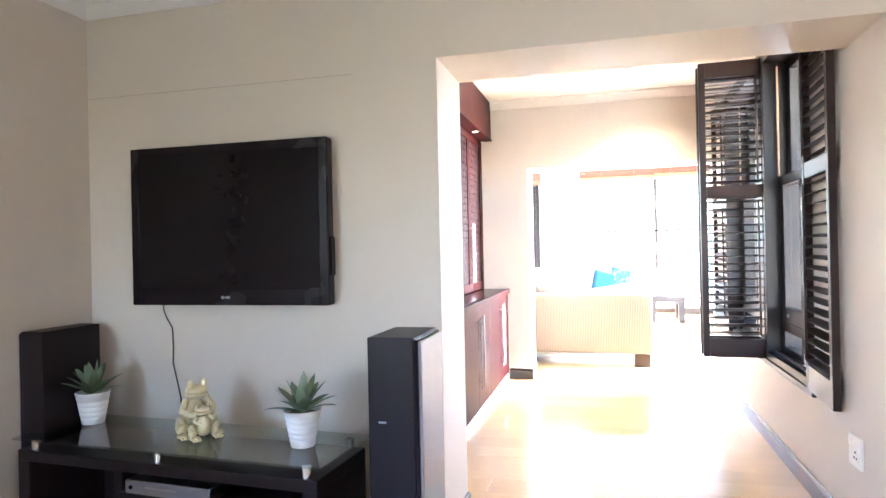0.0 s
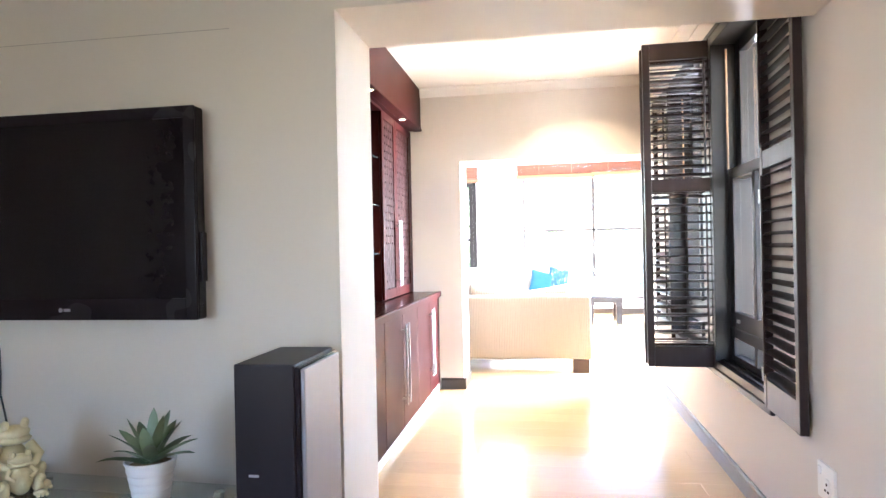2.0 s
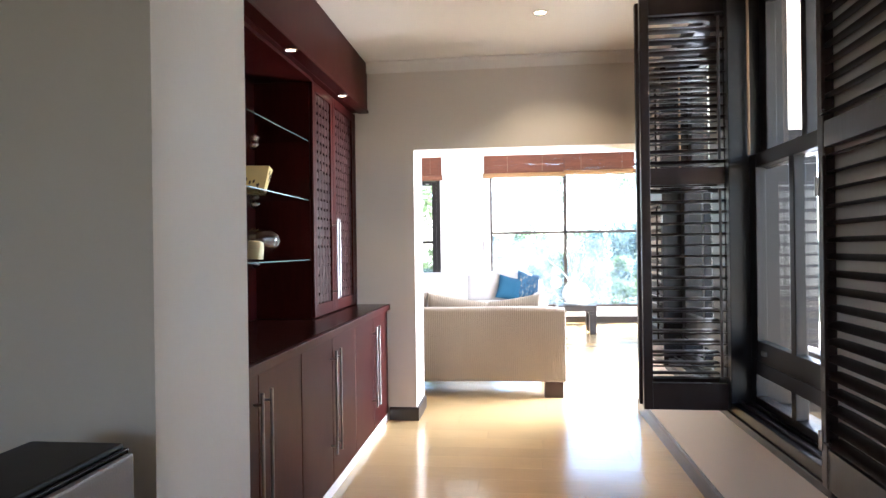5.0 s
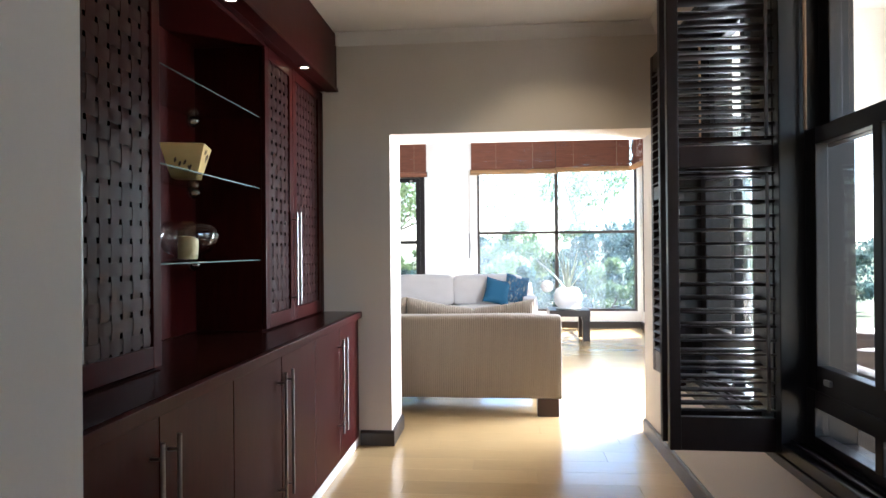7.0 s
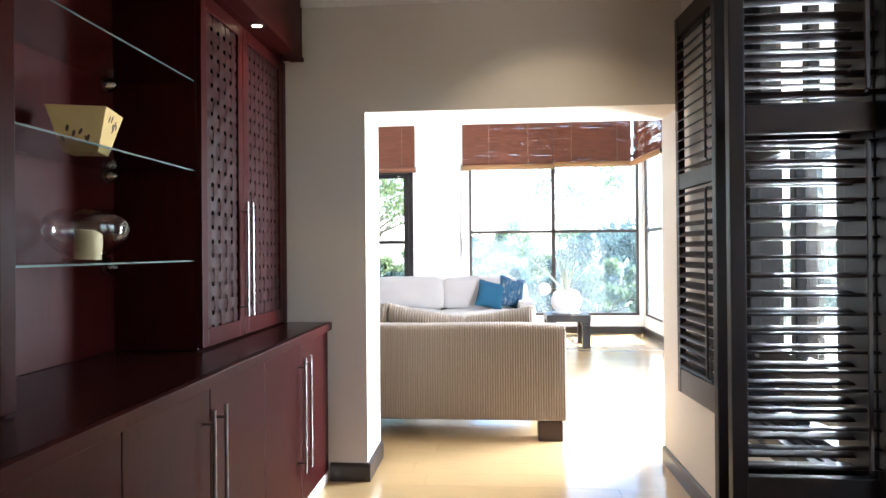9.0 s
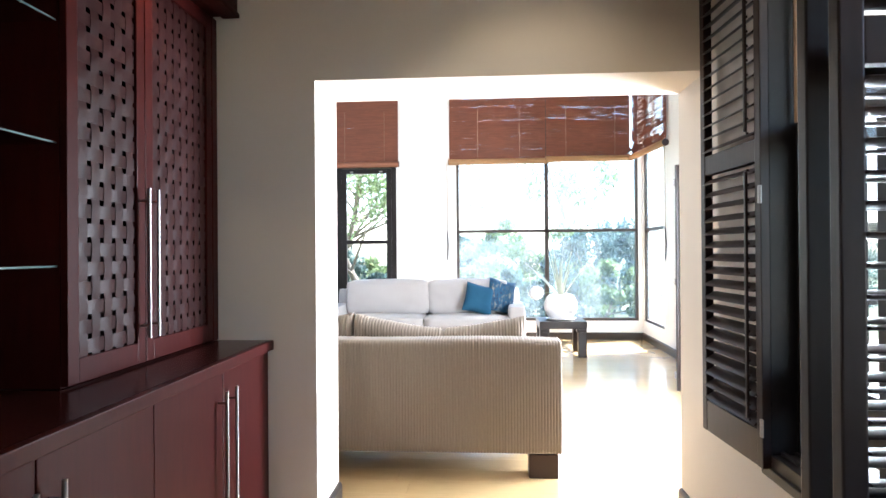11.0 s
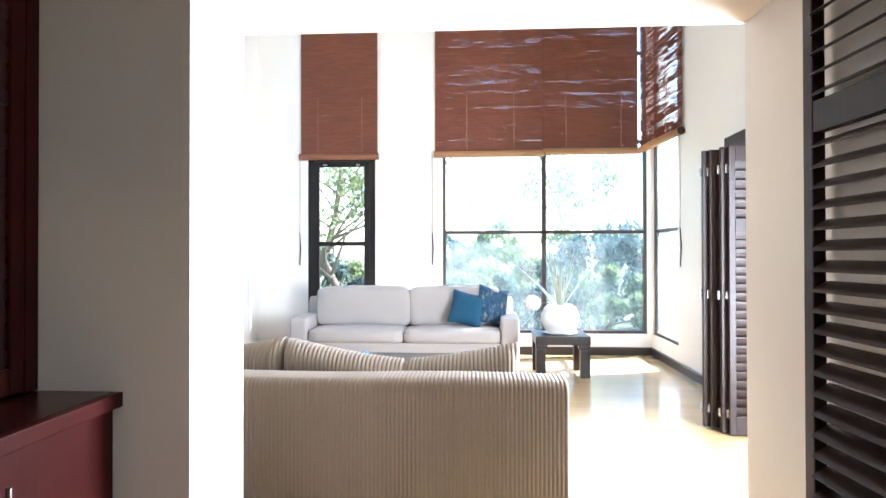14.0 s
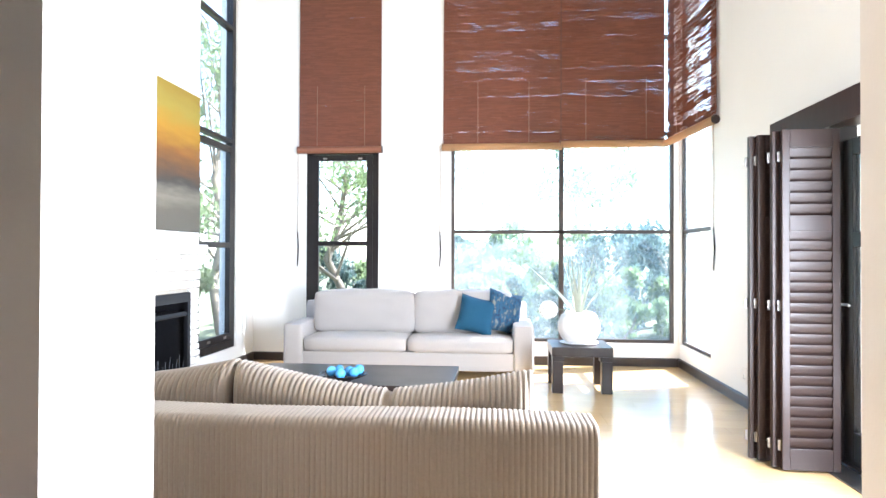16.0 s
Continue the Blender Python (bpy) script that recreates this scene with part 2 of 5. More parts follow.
M_CUSHION_BLUE = mat("blue_outdoor_cushion", (0.03, 0.2, 0.5), 0.8, grain=0.1, scale=100, bump=0.2)
M_LAMP = mat("lamp_glass", (0.9, 0.85, 0.75), 0.3, bump=0, emit=((1.0, 0.80, 0.46), 2.2))

# ---------------------------------------------------------------- building helpers


def add_box(bm, lo, hi, bevel=0.0, seg=2):
    made = bmesh.ops.create_cube(bm, size=1.0)["verts"]
    c = [(a + b) / 2 for a, b in zip(lo, hi)]
    s = [abs(b - a) for a, b in zip(lo, hi)]
    for v in made:
        v.co = Vector((c[i] + v.co[i] * s[i] for i in range(3)))
    if bevel:
        edges = list({e for v in made for e in v.link_edges})
        bmesh.ops.bevel(bm, geom=edges, offset=min(bevel, min(s) * 0.45), segments=seg, profile=0.6, affect="EDGES")
    return made


def box_bm(lo, hi, bevel=0.0, seg=2):
    bm = bmesh.new()
    add_box(bm, lo, hi, bevel, seg)
    return bm


def tube(bm, pts, radii, seg=10, caps=True):
    pts = [Vector(p) for p in pts]
    if not hasattr(radii, "__len__"):
        radii = [radii] * len(pts)
    rings = []
    side = None
    for i, p in enumerate(pts):
        d = (pts[min(i + 1, len(pts) - 1)] - pts[max(i - 1, 0)]).normalized()
        if side is None:
            side = d.orthogonal().normalized()
        side = (side - d * side.dot(d)).normalized()
        up = d.cross(side)
        rings.append([bm.verts.new(p + radii[i] * (math.cos(a) * side + math.sin(a) * up)) for a in (2 * math.pi * k / seg for k in range(seg))])
    for a, b in zip(rings, rings[1:]):
        for k in range(seg):
            bm.faces.new((a[k], a[(k + 1) % seg], b[(k + 1) % seg], b[k]))
    if caps:
        bm.faces.new(rings[0][::-1])
        bm.faces.new(rings[-1])
    return bm


def lathe(profile, seg=28, closed_bottom=True):
    bm = bmesh.new()
    rings = []
    for r, z in profile:
        rings.append([bm.verts.new((r * math.cos(2 * math.pi * k / seg), r * math.sin(2 * math.pi * k / seg), z)) for k in range(seg)])
    for a, b in zip(rings, rings[1:]):
        for k in range(seg):
            bm.faces.new((a[k], a[(k + 1) % seg], b[(k + 1) % seg], b[k]))
    if closed_bottom:
        bm.faces.new(rings[0][::-1])
    return bm


def finish(bm, name, material, smooth=None):
    bmesh.ops.recalc_face_normals(bm, faces=bm.faces)
    me = bpy.data.meshes.new(name)
    bm.to_mesh(me)
    bm.free()
    me.materials.append(material)
    if smooth is not None:
        me.polygons.foreach_set("use_smooth", [True] * len(me.polygons))
        if smooth < 180:
            me.set_sharp_from_angle(angle=radians(smooth))
    return me


def part(name, bm, material, parent, label="", at=None, smooth=None):
    me = bm if isinstance(bm, bpy.types.Mesh) else finish(bm, name, material, smooth)
    o = new(name, me)
    o.parent = parent
    if at is not None:
        o.matrix_basis = at
    return tagged(o, label)


def thing(name, m, label, category, group="", kind=""):
    o = new(name)
    o.empty_display_size = 0.1
    o.matrix_basis = m
    return tagged(o, label, category, group, kind)


def solid(name, bm, material, label, category="", kind="structure", smooth=None, group=""):
    return tagged(new(name, finish(bm, name, material, smooth)), label, category, group, kind)


def wall_bm(axis, at, thick, span, zspan, holes=()):
    """A wall across `axis` from at to at + thick, with rectangular openings (a0, a1, z0, z1)."""
    bm = bmesh.new()
    cuts_a = sorted({span[0], span[1], *[h[0] for h in holes], *[h[1] for h in holes]})
    cuts_z = sorted({zspan[0], zspan[1], *[h[2] for h in holes], *[h[3] for h in holes]})
    cuts_a = [a for a in cuts_a if span[0] <= a <= span[1]]
    cuts_z = [z for z in cuts_z if zspan[0] <= z <= zspan[1]]
    na, nz = len(cuts_a) - 1, len(cuts_z) - 1

    def full(i, k):
        if not (0 <= i < na and 0 <= k < nz):
            return False
        a, z = (cuts_a[i] + cuts_a[i + 1]) / 2, (cuts_z[k] + cuts_z[k + 1]) / 2
        return not any(h[0] < a < h[1] and h[2] < z < h[3] for h in holes)

    cache = {}

    def vert(a, z, d):
        key = (a, z, d)
        if key not in cache:
            p = (at + d * thick, a, z) if axis == "x" else (a, at + d * thick, z)
            cache[key] = bm.verts.new(p)
        return cache[key]

    for i in range(na):
        for k in range(nz):
            if not full(i, k):
                continue
            a0, a1, z0, z1 = cuts_a[i], cuts_a[i + 1], cuts_z[k], cuts_z[k + 1]
            for d in (0, 1):
                bm.faces.new([vert(a0, z0, d), vert(a1, z0, d), vert(a1, z1, d), vert(a0, z1, d)])
            for di, dk, c in ((-1, 0, ((a0, z0), (a0, z1))), (1, 0, ((a1, z0), (a1, z1))), (0, -1, ((a0, z0), (a1, z0))), (0, 1, ((a0, z1), (a1, z1)))):
                if not full(i + di, k + dk):
                    (p, q), (r, s) = c
                    bm.faces.new([vert(p, q, 0), vert(r, s, 0), vert(r, s, 1), vert(p, q, 1)])
    return bm


# ---------------------------------------------------------------- plan
XR = 1.10                 # right wall of front room and passage
Y_TV, Y_TVB = 3.225, 3.66  # wall with the television
Y_F, Y_FB = 6.86, 7.275   # wall between passage and living room
X_J1, X_J2 = -0.592, -0.648
X_CAB = -1.50             # wall behind the cabinets
XL1 = -2.40               # left wall of the front room
XLL, XLR, YLB = -2.76, 2.39, 13.30
H1, H2, H3 = 2.555, 2.76, 5.3
W1, W2 = (4.15, 5.12), (5.27, 6.30)
WZ = (0.545, 2.51)

solid("wall_right", wall_bm("x", XR, 0.24, (-2.8, Y_FB), (0, 3.0), [(*W1, *WZ), (*W2, *WZ)]), M_WALL, "warm white plastered wall with two shuttered windows")
solid("wall_television", wall_bm("y", Y_TV, Y_TVB - Y_TV, (XL1, XR - 0.001), (0, 3.0), [(X_J1, 5, -1, 2.122)]), M_WALL, "warm white wall carrying the television, with a wide opening")
solid("wall_left", wall_bm("x", XL1 - 0.2, 0.2, (-2.8, Y_TVB), (0, 3.0), [(-1.6, -0.2, 0.9, 2.2)]), M_WALL, "warm white wall of the front room")
# the opening is added out of view, sized to light the television wall
solid("wall_behind", wall_bm("y", -2.8, 0.2, (XL1, XR), (0, 3.0), [(-2.3, -1.2, 1.0, 2.15)]), M_WALL, "warm white wall with an added unseen window opening")
solid("wall_cabinet", box_bm((X_CAB - 0.2, Y_TVB, 0), (X_CAB, Y_F, 3.0)), M_WALL, "warm white wall behind the cabinets")
solid("wall_passage_end", wall_bm("y", Y_F, Y_FB - Y_F, (XLL, XR - 0.001), (0, H3), [(X_J2, 5, -1, 2.08)]), M_WALL, "warm white wall with a wide opening to the living room")
solid("wall_living_front", wall_bm("y", Y_FB - 0.22, 0.22, (XR + 0.2405, XLR), (0, H3), [(1.44, 9, 0.1, 2.19)]), M_WALL_LIVING, "white living room wall")
solid("wall_above_passage", box_bm((XR - 0.001, Y_FB - 0.22, 3.0005), (XR + 0.24, Y_FB, H3)), M_WALL_LIVING, "white wall above the passage")
DOOR = (7.36, 9.93)
BW = (-0.30, 2.33, 0.27, 5.0)
NW = (-2.09, -1.19, 0.22, 5.0)
SW = (12.22, 13.26, 0.27, 5.0)
LW = (11.75, 12.78, 0.24, 5.0)
solid("wall_living_right", wall_bm("x", XLR, 0.22, (Y_FB - 0.22, YLB + 0.22), (0, H3), [(6.0, DOOR[1], -1, 2.19), SW]), M_WALL_LIVING, "white living room wall with folding shutters")
solid("wall_living_back", wall_bm("y", YLB, 0.22, (XLL - 0.2, XLR), (0, H3), [BW, NW]), M_WALL_LIVING, "white living room wall with tall windows")
solid("wall_living_left", wall_bm("x", XLL - 0.2, 0.2, (Y_FB, YLB), (0, H3), [LW]), M_WALL_LIVING, "white living room wall beside the fireplace")
solid("ceiling_front", box_bm((XL1, -2.6, H1), (XR, Y_TV, H1 + 0.15)), M_CEIL, "plain white ceiling")
solid("ceiling_passage", box_bm((X_CAB, Y_TVB, H2), (XR, Y_F, H2 + 0.15)), M_CEIL, "plain white ceiling with a downlight")
solid("ceiling_living", box_bm((XLL - 0.2, Y_FB - 0.4, H3), (XLR + 0.22, YLB + 0.22, H3 + 0.15)), M_CEIL, "plain white high ceiling")


def strip(name, a, b, out, h, d, material, label, z0=0.0, cove=False):
    """A moulding from a to b (x, y) that stands out of the wall by d along out."""
    a, b, out = Vector((*a, 0)), Vector((*b, 0)), Vector((*out, 0)).normalized()
    prof = [(0, 0), (d, 0), (d, h * 0.82), (d * 0.75, h * 0.93), (d * 0.35, h), (0, h)]
    if cove:
        prof = [(0, h), (0, 0), (d * 0.12, 0), (d * 0.3, h * 0.2), (d * 0.62, h * 0.68), (d, h * 0.9), (d, h)]
    bm = bmesh.new()
    ends = [[bm.verts.new(p + out * u + Vector((0, 0, z0 + w))) for u, w in prof] for p in (a, b)]
    k = len(prof)
    for i in range(k):
        bm.faces.new((ends[0][i], ends[0][(i + 1) % k], ends[1][(i + 1) % k], ends[1][i]))
    bm.faces.new(ends[0])
    bm.faces.new(ends[1][::-1])
    return solid(name, bm, material, label, "trim")


BL = "dark brown wooden baseboard along the wall"
strip("baseboard_right", (XR, -2.6), (XR, Y_FB), (-1, 0), 0.1, 0.018, M_BASE, BL)
strip("baseboard_television", (XL1, Y_TV), (X_J1 + 0.018, Y_TV), (0, -1), 0.1, 0.018, M_BASE, BL)
strip("baseboard_jamb", (X_J1, Y_TV), (X_J1, Y_TVB), (1, 0), 0.1, 0.018, M_BASE, BL)
strip("baseboard_passage_end", (-0.86, Y_F), (X_J2 + 0.018, Y_F), (0, -1), 0.1, 0.018, M_BASE, BL)
strip("baseboard_passage_jamb", (X_J2, Y_F), (X_J2, Y_FB), (1, 0), 0.1, 0.018, M_BASE, BL)
strip("baseboard_living_right", (XLR, DOOR[1] + 0.12), (XLR, YLB), (-1, 0), 0.1, 0.018, M_BASE, BL)
strip("baseboard_living_back", (XLL, YLB), (XLR, YLB), (0, -1), 0.1, 0.018, M_BASE, BL)
strip("baseboard_living_left", (XLL, 11.2), (XLL, YLB), (1, 0), 0.1, 0.018, M_BASE, BL)
strip("cornice_television", (XL1, Y_TV), (XR, Y_TV), (0, -1), 0.075, 0.075, M_CORNICE, "white plaster cornice", H1 - 0.075, True)
strip("cornice_left", (XL1, -2.6), (XL1, Y_TV), (1, 0), 0.075, 0.075, M_CORNICE, "white plaster cornice", H1 - 0.075, True)
strip("cornice_passage_end", (-1.0, Y_F), (XR, Y_F), (0, -1), 0.078, 0.06, M_CEIL, "plain plaster cornice", H2 - 0.078, True)
strip("cornice_passage_right", (XR, Y_TVB), (XR, Y_F), (-1, 0), 0.078, 0.06, M_CEIL, "plain plaster cornice", H2 - 0.078, True)

# ---------------------------------------------------------------- window and shutter builders


def louvre_mesh(length, w=0.058, t=0.009):
    bm = bmesh.new()
    n = 10
    ring = [(w / 2 * math.cos(2 * math.pi * k / n), t / 2 * math.sin(2 * math.pi * k / n)) for k in range(n)]
    a = [bm.verts.new((0, y, z)) for y, z in ring]
    b = [bm.verts.new((length, y, z)) for y, z in ring]
    for k in range(n):
        bm.faces.new((a[k], a[(k + 1) % n], b[(k + 1) % n], b[k]))
    bm.faces.new(a[::-1])
    bm.faces.new(b)
    return finish(bm, "louvre", M_DARK, 60)


def shutter_leaf(m, w, h, label, group, mid, tilt, rod_side=-1, hinge_at=0.0, stile=0.042, top_rail=0.10, bottom_rail=0.125, pitch=0.05, mat_=None, category="shutter", face=-1, slat=0.058):
    """A louvred leaf from the hinge along +x, thickness along y, standing on z = 0. mid: heights of the middle rails."""
    mat_ = mat_ or M_DARK
    root = thing("shutter_leaf", m, label, category, group)
    th = 0.034
    part("stile", box_bm((0, -th / 2, 0), (stile, th / 2, h), 0.004), mat_, root)
    part("stile", box_bm((w - stile, -th / 2, 0), (w, th / 2, h), 0.004), mat_, root)
    rails = [(0.0, bottom_rail), *mid, (h - top_rail, h)]
    for a, b in rails:
        part("rail", box_bm((stile, -th / 2 + 0.002, a), (w - stile, th / 2 - 0.002, b), 0.003), mat_, root)
    me = louvre_mesh(w - 2 * stile, slat)
    rng = random.Random(int(w * 1000 + h * 77 + len(mid)))
    for (a0, a1), (b0, b1) in zip(rails, rails[1:]):
        n = max(1, int((b0 - a1) / pitch))
        step = (b0 - a1) / n
        for k in range(n):
            part("louvre", me, mat_, root, at=pose(stile, 0, a1 + step * (k + 0.5), tilt + rng.uniform(-3, 3)))
        if rod_side:
            xr = stile + 0.035 if rod_side < 0 else w - stile - 0.035
            bm = box_bm((xr - 0.006, face * 0.031 - 0.005, a1 + 0.03), (xr + 0.006, face * 0.031 + 0.005, b0 - 0.03), 0.002)
            for k in range(n):
                add_box(bm, (xr - 0.003, face * 0.024 - 0.004, a1 + step * (k + 0.5) - 0.004), (xr + 0.003, face * 0.024 + 0.004, a1 + step * (k + 0.5) + 0.004))
            part("tilt_rod", bm, mat_, root)
    for z in (0.14, h * 0.48, h - 0.16):
        yh = face * (th / 2 + 0.0025)
        bm = box_bm((hinge_at - 0.013, yh - 0.0015, z - 0.03), (hinge_at + 0.013, yh + 0.0015, z + 0.03), 0.001)
        tube(bm, [(hinge_at, yh, z - 0.031), (hinge_at, yh, z + 0.031)], 0.0045, 8)
        part("hinge", bm, M_STEEL, root, "small steel hinge")
    return root


def frame_bm(a0, a1, z0, z1, sides, depth, c, axis, mid_bars=(), bevel=0.004):
    """Rectangular frame in the plane across axis at c; sides: widths (left, right, bottom, top)."""
    bm = bmesh.new()

    def bx(p, q, r, s):
        if axis == "x":
            add_box(bm, (c - depth / 2, p, r), (c + depth / 2, q, s), bevel)
        else:
            add_box(bm, (p, c - depth / 2, r), (q, c + depth / 2, s), bevel)
    l, r, b, t = sides
    bx(a0, a0 + l, z0, z1)
    bx(a1 - r, a1, z0, z1)
    bx(a0 + l, a1 - r, z0, z0 + b)
    bx(a0 + l, a1 - r, z1 - t, z1)
    for p, q, rr, s in mid_bars:
        bx(p, q, rr, s)
    return bm


def pane(a0, a1, z0, z1, c, axis, parent, glass=M_GLASS):
    lo, hi = ((c - 0.003, a0, z0), (c + 0.003, a1, z1)) if axis == "x" else ((a0, c - 0.003, z0), (a1, c + 0.003, z1))
    o = part("pane", box_bm(lo, hi), glass, parent)
    o.visible_shadow = False
    return o


def sash_window(name, y0, y1, label):
    """Dark wooden sash window in the right wall."""
    root = thing(name, pose(0, 0, 0), label, "window", "", "structure")
    z0, z1 = WZ
    part("window_frame", frame_bm(y0, y1, z0, z1, (0.05, 0.05, 0.05, 0.055), 0.262, XR + 0.12, "x"), M_FRAME, root)
    bm = box_bm((XR - 0.02, y0 - 0.01, z0 - 0.03), (XR + 0.2, y1 + 0.01, z0 + 0.006), 0.006)
    for k in range(3):
        add_box(bm, (XR + 0.02 + 0.045 * k, y0 + 0.05, z0 + 0.05), (XR + 0.035 + 0.045 * k, y1 - 0.05, z0 + 0.062), 0.003)
    part("window_sill", bm, M_FRAME, root)
    ya, yb = y0 + 0.05, y1 - 0.05
    ym = (ya + yb) / 2
    # bottom light
    part("bottom_light", frame_bm(ya, yb, z0 + 0.05, 0.80, (0.06, 0.06, 0.045, 0.06), 0.05, XR + 0.10, "x", [(ym - 0.02, ym + 0.02, z0 + 0.09, 0.75)]), M_FRAME, root)
    lower = part("lower_sash", frame_bm(ya, yb, 0.80, 1.72, (0.075, 0.075, 0.09, 0.06), 0.045, XR + 0.10, "x", [(ym - 0.022, ym + 0.022, 0.88, 1.68)]), M_FRAME, root)
    upper = part("upper_sash", frame_bm(ya, yb, 1.66, z1 - 0.05, (0.075, 0.075, 0.07, 0.07), 0.045, XR + 0.15, "x", [(ym - 0.022, ym + 0.022, 1.7, z1 - 0.1)]), M_FRAME, root)
    for p, q in ((ya + 0.06, ym), (ym, yb - 0.06)):
        pane(p, q, z0 + 0.09, 0.75, XR + 0.10, "x", root)
        pane(p, q, 0.88, 1.67, XR + 0.10, "x", lower)
        pane(p, q, 1.72, z1 - 0.11, XR + 0.15, "x", upper)
    for p in (ya + 0.16, yb - 0.16):
        part("sash_lift", box_bm((XR + 0.066, p - 0.02, 0.835), (XR + 0.078, p + 0.02, 0.855), 0.003), M_STEEL, root, "small steel sash lift")
    tube_bm = tube(bmesh.new(), [(XR + 0.07, y1 - 0.075, 1.72), (XR + 0.07, y1 - 0.075, 2.42)], 0.006, 8)
    part("sash_cord", tube_bm, M_STRING, root, "pale sash cord")
    return root


sash_window("window_1", *W1, "dark brown wooden sash window with small panes")
sash_window("window_2", *W2, "dark brown wooden sash window with small panes")
solid("window_post", box_bm((XR - 0.015, W1[1], WZ[0] - 0.03), (XR + 0.02, W2[0], WZ[1] + 0.03), 0.004), M_FRAME, "dark wooden post between the windows", "trim")
solid("window_head", box_bm((XR - 0.015, W1[0] - 0.01, WZ[1]), (XR + 0.02, W1[1], WZ[1] + 0.03), 0.004), M_FRAME, "dark wooden window head", "trim")
solid("window_head_far", box_bm((XR - 0.015, W2[0], WZ[1]), (XR + 0.02, W2[1] + 0.01, WZ[1] + 0.03), 0.004), M_FRAME, "dark wooden window head", "trim")

SG = "passage window shutters"
LH = 1.955
MID = [(1.055, 1.135)]
# folded back flat against the wall at the near side, square to the wall at the post (two), flat at the far side
shutter_leaf(pose(XR - 0.022, 4.165, 0.558, 0, 0, -93.0), 0.475, LH, "dark brown louvred shutter leaf folded back against the wall", SG, MID, 14, -1)
shutter_leaf(pose(XR + 0.035, 5.128, 0.547, 0, 0, 179.2), 0.425, LH, "dark brown louvred shutter leaf standing open square to the wall", SG, MID, 6, -1, face=1)
shutter_leaf(pose(XR + 0.035, 5.245, 0.547, 0, 0, 180.5), 0.425, LH, "dark brown louvred shutter leaf standing open square to the wall", SG, MID, -6, 0)
shutter_leaf(pose(XR - 0.022, 6.25, 0.545, 0, 0, 93.2), 0.51, LH, "dark brown louvred shutter leaf folded back against the wall", SG, MID, -30, -1, face=1)

# tall living room windows: dark aluminium frames
def tall_window(name, axis, a0, a1, z0, z1, c, bars_a, bars_z, label, w=0.055, depth=0.06, glass=M_GLASS, metal=M_FRAME):
    root = thing(name, pose(0, 0, 0), label, "window", "", "structure")
    mids = [(b - 0.028, b + 0.028, z0 + w, z1 - w) for b in bars_a] + [(a0 + w, a1 - w, b - 0.022, b + 0.022) for b in bars_z]
    part("window_frame", frame_bm(a0, a1, z0, z1, (w, w, w, w), depth, c, axis, mids, 0.003), metal, root)
    xs = [a0 + w, *bars_a, a1 - w]
    zs = [z0 + w, *bars_z, z1 - w]
    for p, q in zip(xs, xs[1:]):
        for r, s in zip(zs, zs[1:]):
            pane(p, q, r, s, c, axis, root, glass)
    return root


tall_window("window_3", "y", BW[0], BW[1], BW[2], BW[3], YLB + 0.05, [1.02], [1.585, 2.75, 3.9], "wide dark framed corner window looking onto the garden", 0.04, glass=M_GLASS_GLARE, metal=M_FRAME_GLARE)
tall_window("window_4", "x", SW[0], SW[1], SW[2], SW[3], XLR + 0.05, [], [1.585, 2.75, 3.9], "dark framed corner window beside the wide window", 0.035, glass=M_GLASS_GLARE, metal=M_FRAME_GLARE)
w5 = tall_window("window_5", "y", NW[0], NW[1], NW[2], NW[3], YLB + 0.05, [], [2.56, 3.9], "tall narrow dark framed window", 0.075, 0.08)
sash = part("sash", frame_bm(-2.015, -1.265, 0.3, 2.53, (0.075, 0.075, 0.08, 0.07), 0.05, YLB + 0.03, "y", [(-1.95, -1.33, 1.412, 1.468)]), M_FRAME, w5)
for p in (-1.86, -1.42):
    part("latch", box_bm((p - 0.025, YLB - 0.005, 2.475), (p + 0.025, YLB + 0.005, 2.495), 0.003), M_STEEL, w5)
w6 = tall_window("window_6", "x", LW[0], LW[1], LW[2], LW[3], XLL - 0.06, [], [2.6, 3.9], "tall dark framed window beside the fireplace", 0.085, 0.08)
part("sash", frame_bm(LW[0] + 0.08, LW[1] - 0.08, 0.33, 2.53, (0.07, 0.07, 0.08, 0.07), 0.05, XLL - 0.04, "x", [(LW[0] + 0.12, LW[1] - 0.12, 1.375, 1.435)]), M_FRAME, w6)
for p in (12.1, 12.5):
    part("latch", box_bm((XLL - 0.012, p - 0.03, 0.36), (XLL - 0.002, p + 0.03, 0.385), 0.003), M_STEEL, w6)

tall_window("window_7", "y", 1.44, 2.33, 0.1, 2.19, Y_FB - 0.11, [1.9, 2.2, 2.24], [1.05], "dark framed glazing onto the patio", 0.05)

# garden door behind the folding shutters
door = thing("door_1", pose(0, 0, 0), "dark framed glazed folding garden door", "door", "", "structure")
part("door_frame", frame_bm(DOOR[0], DOOR[1], 0, 2.185, (0.06, 0.06, 0.02, 0.06), 0.12, XLR + 0.06, "x"), M_FRAME, door)
dw = (DOOR[1] - DOOR[0] - 0.12) / 3
